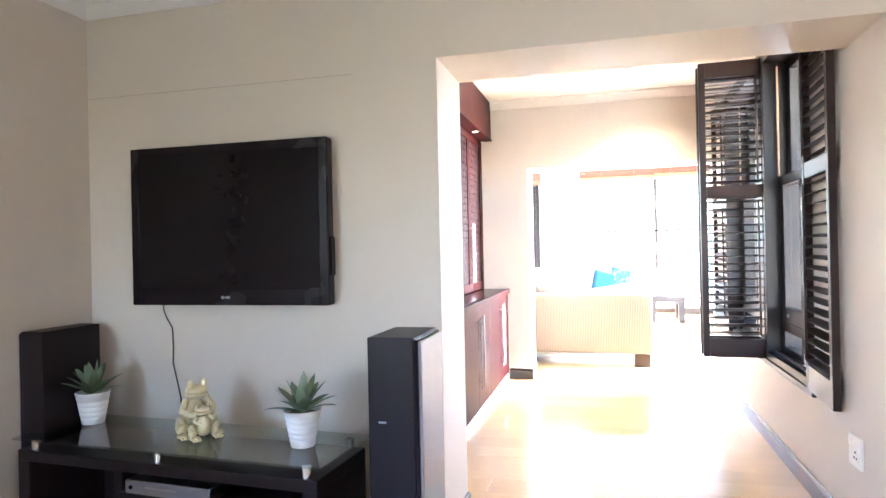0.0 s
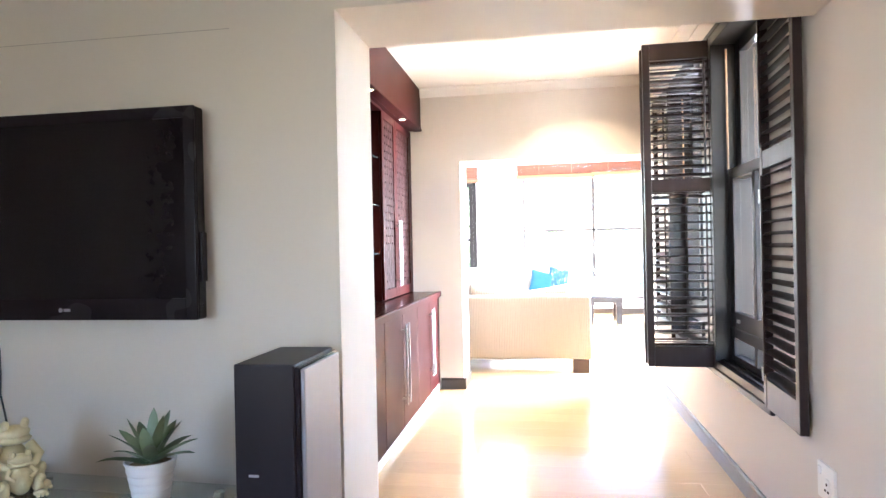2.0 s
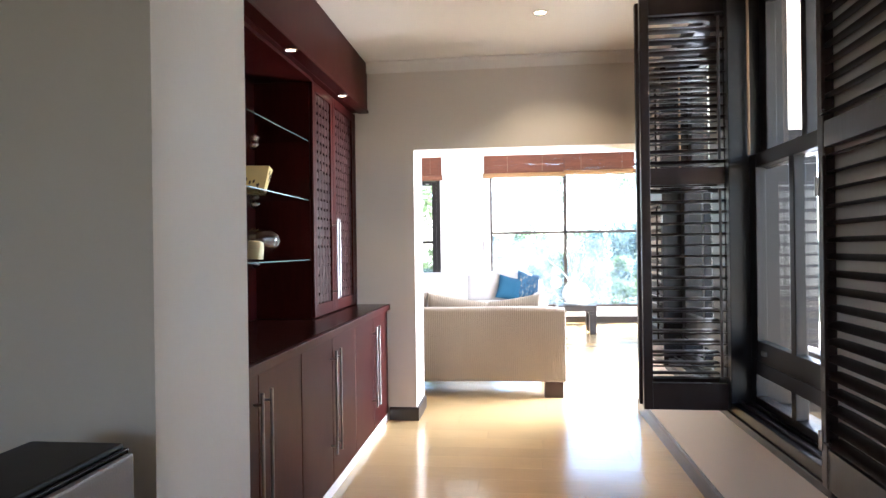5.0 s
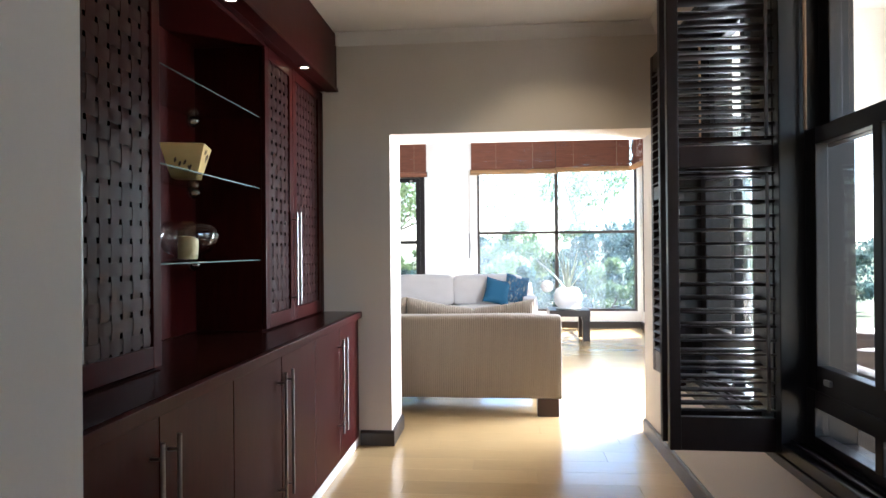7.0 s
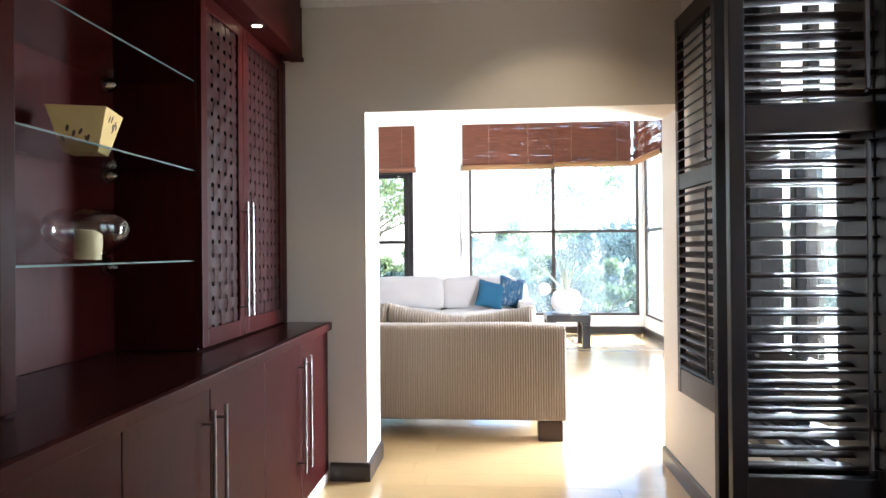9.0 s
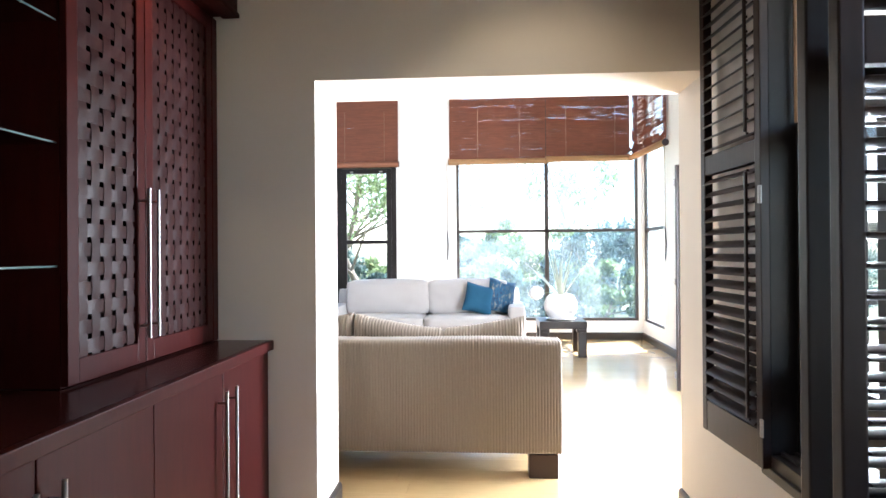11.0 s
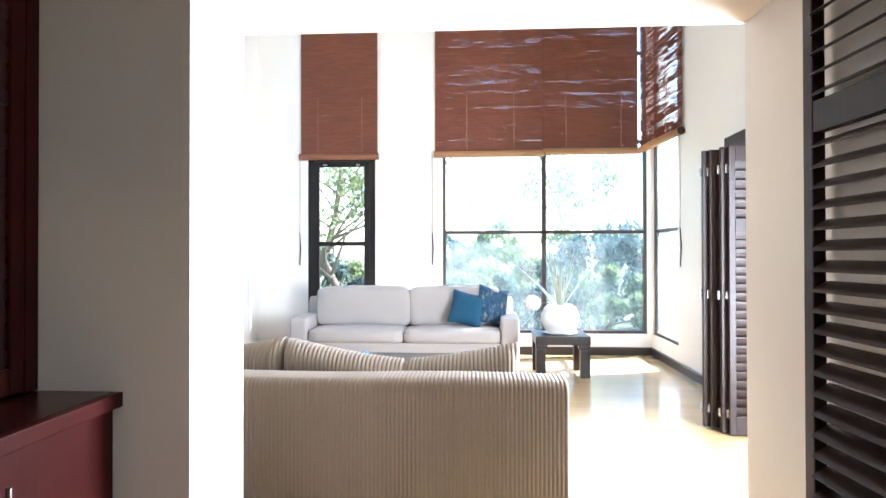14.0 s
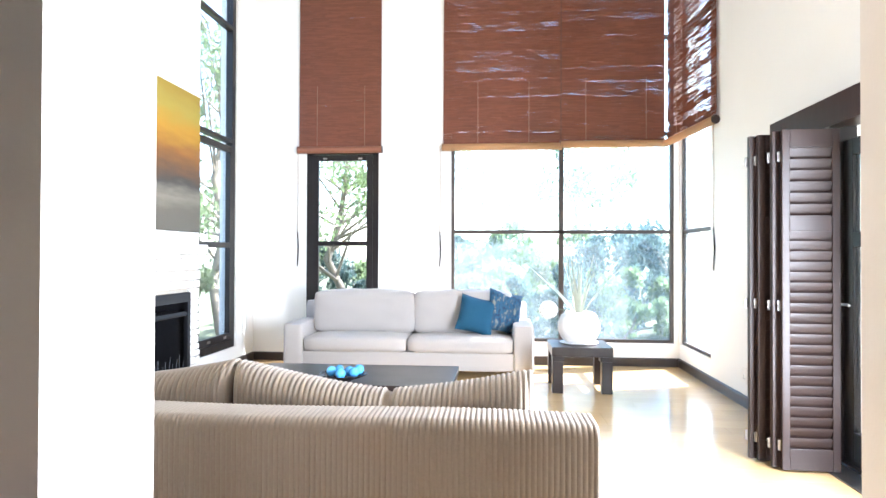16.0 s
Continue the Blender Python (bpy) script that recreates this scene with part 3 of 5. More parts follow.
for a, b in ((DOOR[0] + 0.06 + dw * k, DOOR[0] + 0.06 + dw * (k + 1)) for k in range(3)):
    leaf = part("door_leaf", frame_bm(a, b, 0.02, 2.03, (0.1, 0.1, 0.2, 0.1), 0.045, XLR + 0.06, "x", [(a + 0.1, b - 0.1, 1.36, 1.45)]), M_FRAME, door)
    pane(a + 0.1, b - 0.1, 0.22, 1.36, XLR + 0.06, "x", leaf)
    pane(a + 0.1, b - 0.1, 1.45, 1.93, XLR + 0.06, "x", leaf)
    part("door_handle", tube(bmesh.new(), [(XLR + 0.035, b - 0.05, 1.0), (XLR - 0.01, b - 0.05, 1.0), (XLR - 0.012, b - 0.15, 1.0)], 0.008, 8), M_STEEL, leaf, "steel lever handle")
solid("door_head", box_bm((XLR - 0.10, DOOR[0] - 0.12, 2.105), (XLR, 10.62, 2.29), 0.006), M_DARK, "dark wooden head rail over the garden door", "trim")
solid("door_track", box_bm((XLR - 0.16, DOOR[0], 0.0005), (XLR + 0.0, DOOR[1] + 0.2, 0.008), 0.002), M_STEEL, "slim metal floor track of the folding shutters", "trim")
SG2 = "folding door shutters"
for k in range(4):
    yk = 9.66 + 0.083 * k
    w = 0.33 + 0.036 * k
    shutter_leaf(pose(XLR - 0.10, yk, 0.012, 0, 0, 180 + (2.5 if k % 2 else -2.5)), w, 2.055, "dark brown louvred shutter leaf folded into a stack beside the door", SG2,
                 [(1.44, 1.535)], 70, 0, w, 0.045, 0.11, 0.13, 0.062, slat=0.070)

# ---------------------------------------------------------------- television corner
# low stand with a glass top
st = thing("television_stand", pose(-1.585, 2.865, 0, 0, 0, -3.6), "black-brown low television stand with a raised glass top", "tv stand")
W, D = 0.705, 0.195
part("top_board", box_bm((-W, -D, 0.455), (W, D, 0.50), 0.003), M_STAND, st)
part("bottom_board", box_bm((-W, -D, 0.04), (W, D, 0.085), 0.003), M_STAND, st)
part("side_panel", box_bm((-W, -D, 0.085), (-W + 0.06, D, 0.455), 0.003), M_STAND, st)
part("side_panel", box_bm((W - 0.06, -D, 0.085), (W, D, 0.455), 0.003), M_STAND, st)
part("divider", box_bm((-0.245, -D + 0.05, 0.085), (-0.205, D, 0.455), 0.003), M_STAND, st)
part("back_panel", box_bm((-W + 0.06, D - 0.012, 0.085), (W - 0.06, D, 0.455)), M_STAND, st)
for x in (-0.62, 0.62):
    for y in (-0.16, 0.16):
        part("foot", box_bm((x - 0.03, y - 0.03, 0), (x + 0.03, y + 0.03, 0.04), 0.004), M_BLACK, st)
gt = part("glass_top", box_bm((-W - 0.02, -D - 0.01, 0.54), (W + 0.02, D + 0.01, 0.55), 0.002), M_GLASS_TOP, st, "clear glass top")
for x in (-0.63, 0.0, 0.65):
    for y in (-0.17, 0.17):
        part("glass_support", lathe([(0.018, 0.50), (0.018, 0.54), (0.0, 0.54)], 16), M_CHROME, st, "short chrome support", at=pose(x, y, 0), smooth=40)
player = thing("video_player", pose(-1.545, 2.815, 0.085, 0, 0, -4.3), "flat silver video player on the stand", "video player")
part("body", box_bm((-0.2, -0.13, 0.006), (0.2, 0.12, 0.06), 0.004), M_STEEL, player)
part("front_panel", box_bm((-0.198, -0.134, 0.01), (0.198, -0.13, 0.056), 0.001), M_GRILLE, player, "silver front panel")
part("button", lathe([(0.008, 0), (0.008, 0.004), (0, 0.004)], 12), M_BLACK, player, at=pose(-0.17, -0.134, 0.033, 90))
part("disc_tray", box_bm((-0.1, -0.1365, 0.034), (0.05, -0.134, 0.044), 0.001), M_STEEL, player)
player.location.z = 0.36
shelf = part("shelf", box_bm((-0.205, -D + 0.03, 0.335), (W - 0.06, D - 0.012, 0.36), 0.002), M_STAND, st)

tv = thing("television", pose(-1.572, Y_TV, 1.066, 0, 0, 0), "black flat-screen television hung on the wall", "television")
part("cabinet", box_bm((-0.503, -0.085, 0), (0.503, -0.03, 0.735), 0.008, 3), M_BLACK, tv)
part("back_cover", box_bm((-0.4, -0.03, 0.1), (0.4, -0.012, 0.64), 0.008), M_BLACK, tv)
part("wall_bracket", box_bm((-0.25, -0.012, 0.2), (0.25, 0, 0.5), 0.002), M_IRON, tv)
bm = frame_bm(-0.503, 0.503, 0, 0.735, (0.042, 0.042, 0.075, 0.042), 0.012, -0.088, "y", (), 0.004)
part("bezel", bm, M_BLACK, tv)
part("screen", box_bm((-0.464, -0.0895, 0.072), (0.464, -0.083, 0.695), 0.001), M_SCREEN, tv, "dark glossy screen")
bm = lathe([(0.008, 0), (0.008, 0.001), (0, 0.001)], 16)
part("badge", bm, M_GREYBAR, tv, "small grey round badge", at=pose(-0.02, -0.0945, 0.036, 90))
part("badge_bar", box_bm((-0.008, -0.0952, 0.031), (0.018, -0.0944, 0.041)), M_GREYBAR, tv)
part("port_strip", box_bm((0.5025, -0.07, 0.13), (0.511, -0.035, 0.3), 0.003), M_BLACK, tv)

bm = bmesh.new()
pts = [(-1.955, Y_TV - 0.03, 1.08), (-1.958, Y_TV - 0.03, 1.04), (-1.95, Y_TV - 0.02, 1.0), (-1.925, Y_TV - 0.012, 0.95), (-1.922, Y_TV - 0.012, 0.86), (-1.925, Y_TV - 0.012, 0.78), (-1.905, Y_TV - 0.015, 0.71), (-1.88, Y_TV - 0.02, 0.62), (-1.87, Y_TV - 0.02, 0.45)]
tagged(new("television_cable", finish(tube(bm, pts, 0.0035, 8), "television_cable", M_CORD, 60)), "thin black cable hanging below the television", "cable")


def floor_speaker(m, label, w):
    root = thing("floor_speaker", m, label, "loudspeaker", "pair of floor speakers")
    part("cabinet", box_bm((0.09 - w, -0.16, 0.02), (0.09, 0.16, 0.98), 0.006), M_SPEAKER, root)
    part("plinth", box_bm((0.085 - w, -0.17, 0), (0.1, 0.17, 0.02), 0.004), M_BLACK, root)
    part("baffle", box_bm((0.09, -0.155, 0.03), (0.102, 0.155, 0.972), 0.002), M_BLACK, root)
    part("grille", box_bm((0.102, -0.148, 0.04), (0.116, 0.148, 0.966), 0.005), M_GRILLE, root, "silver-grey front grille")
    part("badge", box_bm((-0.05, -0.1612, 0.665), (-0.02, -0.16, 0.672)), M_GREYBAR, root)
    return root


floor_speaker(pose(-0.675, 2.955, 0, 0, 0, 0), "tall black floor speaker with a silver-grey grille", 0.18)
floor_speaker(pose(-2.277, 2.955, 0, 0, 0, 180), "tall black floor speaker standing in the corner", 0.115)


def potted_succulent(m, seed, label):
    root = thing("potted_plant", m, label, "potted plant", "succulents on the stand")
    prof = [(0.0, 0.0), (0.044, 0.0), (0.047, 0.004)]
    for k in range(5):
        z0 = 0.012 + 0.023 * k
        r = 0.049 + 0.0042 * k
        prof += [(r - 0.0015, z0), (r + 0.001, z0 + 0.006), (r + 0.0018, z0 + 0.014), (r + 0.0005, z0 + 0.021)]
    prof += [(0.071, 0.132), (0.073, 0.14), (0.069, 0.142), (0.065, 0.134), (0.062, 0.12)]
    part("pot", lathe(prof, 36), M_CERAMIC, root, "white ribbed ceramic pot", smooth=50)
    bm = lathe([(0.063, 0.124), (0.04, 0.129), (0.0, 0.131)], 24)
    part("soil", bm, M_SOIL, root, "brown pebble soil", smooth=60)
    rng = random.Random(seed)
    n = 17
    for k in range(n):
        ring = k / n
        az = k * 2.39996 + rng.uniform(-0.2, 0.2)
        el = radians(14 + 66 * ring ** 1.3 + rng.uniform(-7, 7))
        L = 0.152 - 0.02 * ring + rng.uniform(-0.012, 0.012)
        bm = bmesh.new()
        d = Vector((math.cos(az) * math.cos(el), math.sin(az) * math.cos(el), math.sin(el)))
        side = Vector((-math.sin(az), math.cos(az), 0))
        up = d.cross(side) * -1
        rows = []
        for i in range(7):
            u = i / 6
            wdt = 0.0265 * (0.6 + 1.15 * u) * (1 - u) ** 0.75 + 0.0006
            c = Vector((0, 0, 0.130 + 0.02 * ring)) + d * (L * u) + Vector((0, 0, (0.03 * u - 0.035 * u ** 3) * (1 - ring)))
            rows.append([bm.verts.new(c + side * wdt + up * 0.006 * (1 - u)), bm.verts.new(c - up * 0.004 * (1 - u * 0.9)), bm.verts.new(c - side * wdt + up * 0.006 * (1 - u)), bm.verts.new(c + up * 0.004 * (1 - u))])
        for a, b in zip(rows, rows[1:]):
            for j in range(4):
                bm.faces.new((a[j], a[(j + 1) % 4], b[(j + 1) % 4], b[j]))
        bm.faces.new(rows[0][::-1])
        bm.faces.new(rows[-1])
        part("leaf", bm, M_LEAF_POT, root, smooth=60)
    return root


potted_succulent(pose(-2.158, 2.967, 0.5505, 0, 0, 20), 3, "green succulent in a white ribbed pot on the glass top")
potted_succulent(pose(-1.056, 2.841, 0.5505, 0, 0, 70), 8, "green succulent in a white ribbed pot on the glass top")


def blob(bm, c, r, seg=14):
    v = bmesh.ops.create_uvsphere(bm, u_segments=seg, v_segments=max(6, seg * 2 // 3), radius=1.0)["verts"]
    for q in v:
        q.co = Vector(c) + Vector((q.co[i] * r[i] for i in range(3)))


bm = bmesh.new()
blob(bm, (0, 0.022, 0.085), (0.062, 0.056, 0.085), 18)
blob(bm, (0, -0.018, 0.186), (0.058, 0.047, 0.019), 18)
blob(bm, (0, -0.012, 0.207), (0.055, 0.045, 0.026), 18)
blob(bm, (0, -0.092, 0.056), (0.043, 0.038, 0.05), 16)
blob(bm, (0, -0.124, 0.05), (0.009, 0.006, 0.009), 8)
blob(bm, (0, -0.098, 0.115), (0.045, 0.036, 0.012), 16)
blob(bm, (0, -0.094, 0.13), (0.042, 0.034, 0.017), 16)
for s in (-1, 1):
    blob(bm, (s * 0.034, -0.022, 0.236), (0.016, 0.016, 0.019), 12)
    blob(bm, (s * 0.036, -0.036, 0.239), (0.006, 0.005, 0.007), 8)
    blob(bm, (s * 0.077, 0.0, 0.046), (0.028, 0.05, 0.045), 14)
    blob(bm, (s * 0.088, -0.03, 0.07), (0.018, 0.024, 0.018), 10)
    blob(bm, (s * 0.086, -0.052, 0.013), (0.03, 0.04, 0.013), 12)
    tube(bm, [(s * 0.052, 0.0, 0.158), (s * 0.08, -0.03, 0.118), (s * 0.058, -0.07, 0.108), (s * 0.03, -0.085, 0.098)], [0.019, 0.018, 0.014, 0.012], 10)
    blob(bm, (s * 0.025, -0.1, 0.147), (0.011, 0.011, 0.013), 10)
    blob(bm, (s * 0.056, -0.1, 0.034), (0.02, 0.032, 0.034), 12)
    blob(bm, (s * 0.066, -0.118, 0.055), (0.014, 0.016, 0.015), 10)
    blob(bm, (s * 0.055, -0.142, 0.011), (0.026, 0.024, 0.011), 12)
    for k in (-1, 0, 1):
        blob(bm, (s * 0.055 + k * 0.015, -0.163, 0.008), (0.007, 0.012, 0.008), 8)
        blob(bm, (s * 0.086 + k * 0.016, -0.088, 0.008), (0.008, 0.014, 0.008), 8)
    tube(bm, [(s * 0.034, -0.098, 0.095), (s * 0.05, -0.118, 0.078), (s * 0.026, -0.13, 0.066)], [0.011, 0.01, 0.008], 8)
for v in bm.verts:
    q = v.co
    v.co = q + Vector((math.sin(q.z * 190 + q.y * 70), math.sin(q.x * 170 + q.z * 60), math.sin(q.x * 120 + q.y * 150))) * 0.0012 * (1.0 if q.z > 0.008 else 0.0)
frog = tagged(new("frog_figurine", finish(bm, "frog_figurine", M_CREAM, 70)), "cream resin frog figurine holding a small frog on the glass top", "figurine")
frog.matrix_basis = pose(-1.578, 2.905, 0.5505, 0, 0, 56) @ Matrix.Diagonal((0.8, 0.8, 0.9, 1))

sock = thing("wall_socket", pose(XR, 3.612, 0.415, 0, 0, 0), "white wall socket low on the wall", "socket", "wall sockets")
part("face_plate", box_bm((-0.012, -0.068, -0.066), (0, 0.068, 0.066), 0.004), M_SOCKET, sock)
part("socket_well", lathe([(0.033, 0), (0.03, 0.003), (0, 0.003)], 22), M_CORNICE, sock, at=pose(-0.012, -0.018, -0.012, 0, -90))
for dy, dz in ((-0.012, -0.012), (0.012, -0.012), (0, 0.012)):
    part("pin_hole", box_bm((-0.0168, -0.018 + dy - 0.004, -0.012 + dz - 0.004), (-0.0148, -0.018 + dy + 0.004, -0.012 + dz + 0.004)), M_BLACK, sock)
part("rocker", box_bm((-0.018, 0.03, 0.022), (-0.012, 0.052, 0.05), 0.002), M_CORNICE, sock)
sock2 = copy_thing(sock, pose(XLR, 11.36, 0.27, 0, 0, 0))

# ---------------------------------------------------------------- passage cabinets
CF, HF = -0.868, -1.105      # fronts of the base doors and of the upper doors
C0, C1 = Y_TVB + 0.004, Y_F - 0.004
DS = [3.885, 4.375, 4.865, 5.36, 5.855, 6.35, 6.846]


def bar_handle(parent, x, y, z0, z1, r=0.0065, off=0.035):
    bm = tube(bmesh.new(), [(x + off, y, z0), (x + off, y, z1)], r, 12)
    for z in (z0 + 0.045, z1 - 0.045):
        tube(bm, [(x, y, z), (x + off, y, z)], 0.005, 8)
    part("handle", bm, M_STEEL, parent, "long brushed steel bar handle", smooth=50)


for i in range(3):
    a, b = DS[2 * i], DS[2 * i + 2]
    cab = thing("base_cabinet", pose(0, 0, 0), "mahogany base cabinet with two doors and long steel handles", "cabinet", "base cabinets")
    part("body", box_bm((X_CAB + 0.004, a + (0.0 if i else C0 - a), 0.06), (CF - 0.022, b - 0.002, 0.852)), M_MAHOG, cab)
    part("plinth", box_bm((X_CAB + 0.03, a + (0.0 if i else C0 - a), 0.0), (CF - 0.004, b - 0.002, 0.06)), M_SOCKET, cab, "pale recessed plinth")
    for p, q, hy in ((a, DS[2 * i + 1], DS[2 * i + 1] - 0.045), (DS[2 * i + 1], b, DS[2 * i + 1] + 0.045)):
        dr = part("door", box_bm((CF - 0.02, p + 0.002, 0.064), (CF, q - 0.002, 0.85), 0.003), M_MAHOG, cab)
        bar_handle(dr, CF, hy, 0.235, 0.785)
fil = thing("filler_panel", pose(0, 0, 0), "mahogany filler strip between wall and cabinet", "panel")
part("board", box_bm((CF - 0.02, C0, 0.064), (CF, DS[0] - 0.002, 0.85), 0.002), M_MAHOG, fil)
ct = thing("counter_top", pose(0, 0, 0), "dark polished mahogany counter top", "counter")
part("board", box_bm((X_CAB + 0.004, C0, 0.854), (-0.872, C1, 0.896)), M_MAHOG_TOP, ct)
part("front_edging", box_bm((-0.872, C0, 0.853), (-0.845, C1, 0.8962), 0.004), M_MAHOG, ct)

UA, UB = (C0, 4.815), (5.81, C1)
HTOP = 2.372


def weave_meshes(w, h, pv, ph, wid=0.0425):
    nv, nh = int(round(w / pv)), int(round(h / ph))
    pv, ph = w / nv, h / nh

    def ribbon(length, n, step, phase, name, vertical):
        bm = bmesh.new()
        k = n * 6
        rows = []
        for i in range(k + 1):
            s = length * i / k
            off = 0.0017 * math.cos(math.pi * (s / step - 0.5)) * phase
            half = wid / 2
            for_d = []
            for d, e in ((-half, 0), (half, 0), (half, -0.0014), (-half, -0.0014)):
                for_d.append((off + e, d, s) if vertical else (off + e, s, d))
            rows.append([bm.verts.new(v) for v in for_d])
        for p, q in zip(rows, rows[1:]):
            for j in range(4):
                bm.faces.new((p[j], p[(j + 1) % 4], q[(j + 1) % 4], q[j]))
        return finish(bm, name, M_WOVEN, 40)
    vs = [ribbon(h, nh, ph, s, "woven_strip", True) for s in (1, -1)]
    hs = [ribbon(w, nv, pv, s, "woven_strip", False) for s in (-1, 1)]
    return nv, nh, pv, ph, vs, hs


def upper_cabinet(y0, y1, split, label):
    cab = thing("upper_cabinet", pose(0, 0, 0), label, "cabinet", "upper cabinets")
    zb, zt = 0.8985, HTOP
    part("back_panel", box_bm((X_CAB + 0.004, y0, zb), (X_CAB + 0.02, y1, zt)), M_MAHOG, cab)
    for nm, lo, hi in (("side_panel", (X_CAB + 0.02, y0, zb), (HF - 0.024, y0 + 0.02, zt)), ("side_panel", (X_CAB + 0.02, y1 - 0.02, zb), (HF - 0.024, y1, zt)), ("bottom_panel", (X_CAB + 0.02, y0 + 0.02, zb), (HF - 0.024, y1 - 0.02, zb + 0.02)), ("top_panel", (X_CAB + 0.02, y0 + 0.02, zt - 0.02), (HF - 0.024, y1 - 0.02, zt))):
        part(nm, box_bm(lo, hi), M_MAHOG, cab)
    for side, (p, q) in enumerate(split):
        dr = part("door", frame_bm(p + 0.002, q - 0.002, zb + 0.006, zt - 0.01, (0.052, 0.052, 0.075, 0.06), 0.022, HF - 0.011, "x", (), 0.003), M_MAHOG, cab)
        a0, a1, z0, z1 = p + 0.054, q - 0.054, zb + 0.081, zt - 0.07
        nv, nh, pv, ph, vs, hs = weave_meshes(a1 - a0, z1 - z0, 0.06, 0.06)
        part("backing", box_bm((HF - 0.024, a0 - 0.005, z0 - 0.005), (HF - 0.021, a1 + 0.005, z1 + 0.005)), M_BLACK, dr, "dark backing")
        for k in range(nv):
            part("woven_strip", vs[k % 2], M_WOVEN, dr, at=pose(HF - 0.009, a0 + pv * (k + 0.5), z0))
        for k in range(nh):
            part("woven_strip", hs[k % 2], M_WOVEN, dr, at=pose(HF - 0.009, a0, z0 + ph * (k + 0.5)))
        bar_handle(dr, HF, (q - 0.031) if side == 0 else (p + 0.031), 0.995, 1.53, 0.006, 0.032)
    return cab


upper_cabinet(UA[0], UA[1], [(3.80, 4.31), (4.31, UA[1])], "tall mahogany cabinet with woven leather doors on the counter")
upper_cabinet(UB[0], UB[1], [(UB[0], 6.24), (6.24, 6.80)], "tall mahogany cabinet with woven leather doors on the counter")
end = thing("filler_panel", pose(0, 0, 0), "mahogany filler strip between wall and tall cabinet", "panel")
part("board", box_bm((HF - 0.022, 6.802, 0.8985), (HF + 0.001, C1, HTOP - 0.004), 0.003), M_MAHOG, end)
nic = thing("open_shelf_unit", pose(0, 0, 0), "open mahogany shelf niche between the woven cabinets", "shelf unit")
part("back_panel", box_bm((X_CAB + 0.004, UA[1], 0.8985), (X_CAB + 0.022, UB[0], HTOP)), M_MAHOG, nic)
part("top_panel", box_bm((X_CAB + 0.022, UA[1], HTOP - 0.02), (HF, UB[0], HTOP)), M_MAHOG, nic)
for z in (1.258, 1.622, 1.985):
    sh = tagged(new("glass_shelf", finish(box_bm((X_CAB + 0.026, UA[1] + 0.003, z), (HF - 0.03, UB[0] - 0.003, z + 0.006)), "glass_shelf", M_SHELF_GLASS)), "clear glass shelf in the mahogany niche", "shelf", "glass shelves")
    part("front_edge", box_bm((HF - 0.03, UA[1] + 0.003, z), (HF - 0.0285, UB[0] - 0.003, z + 0.006)), M_GLASS_EDGE, sh, "greenish glass edge")
    for y in (UA[1] + 0.06, UB[0] - 0.06):
        part("bracket", lathe([(0.032, 0.0), (0.031, 0.014), (0.022, 0.036), (0.008, 0.052), (0.0, 0.055)], 18), M_GUNMETAL, nic, "round dark metal shelf holder", at=pose(X_CAB + 0.022, y, z - 0.02, 0, 90), smooth=60)
fas = thing("cabinet_cornice", pose(0, 0, 0), "mahogany fascia above the cabinets with small downlights", "cabinet")
part("fascia", box_bm((-1.03, C0, 2.395), (-1.005, C1 - 0.03, H2 - 0.002), 0.003), M_MAHOG, fas)
part("lip", box_bm((-1.075, C0, 2.374), (-0.995, C1, 2.395), 0.003), M_MAHOG, fas)
part("end_board", box_bm((X_CAB + 0.004, C1 - 0.03, 2.396), (-1.005, C1, H2 - 0.08), 0.002), M_MAHOG, fas)
part("soffit", box_bm((X_CAB + 0.004, C0, HTOP + 0.002), (-1.0755, C1 - 0.03, HTOP + 0.02)), M_MAHOG, fas)


def downlight(x, y, z, r, label, group):
    d = thing("downlight", pose(x, y, z), label, "downlight", group)
    part("rim", lathe([(r, 0.0), (r + 0.012, -0.001), (r + 0.012, -0.006), (r + 0.002, -0.008), (r, -0.004)], 24, False), M_CHROME, d, "chrome rim", smooth=50)
    part("lamp", lathe([(0.0, -0.003), (r, -0.003), (r, -0.0015), (0.0, -0.0015)], 20), M_LAMP, d, "glowing lamp")


for yy in (4.26, 5.26, 6.26):
    downlight(-1.04, yy, 2.3738, 0.024, "small lit downlight in the cabinet soffit", "cabinet downlights")
downlight(0.29, 5.97, H2, 0.034, "small lit downlight in the ceiling", "")

# square bowl on the glass shelf
bowl = thing("square_bowl", pose(-1.295, 5.365, 1.6285, 0, 0, 16), "yellow square tapered bowl with dark specks on the glass shelf", "bowl")
bm = bmesh.new()
lv = [(0.054, 0.0), (0.092, 0.143), (0.086, 0.145), (0.05, 0.012)]
rings = []
for r, z in lv:
    ring = []
    for k in range(32):
        a = 2 * math.pi * k / 32
        c, s = math.cos(a), math.sin(a)
        q = max(abs(c), abs(s)) ** 0.97
        ring.append(bm.verts.new((r * c / q, r * s / q, z)))
    rings.append(ring)
for a, b in zip(rings, rings[1:]):
    for k in range(32):
        bm.faces.new((a[k], a[(k + 1) % 32], b[(k + 1) % 32], b[k]))
bm.faces.new(rings[0][::-1])
bm.faces.new(rings[-1])
part("shell", bm, M_BOWL, bowl, smooth=35)
rng = random.Random(5)
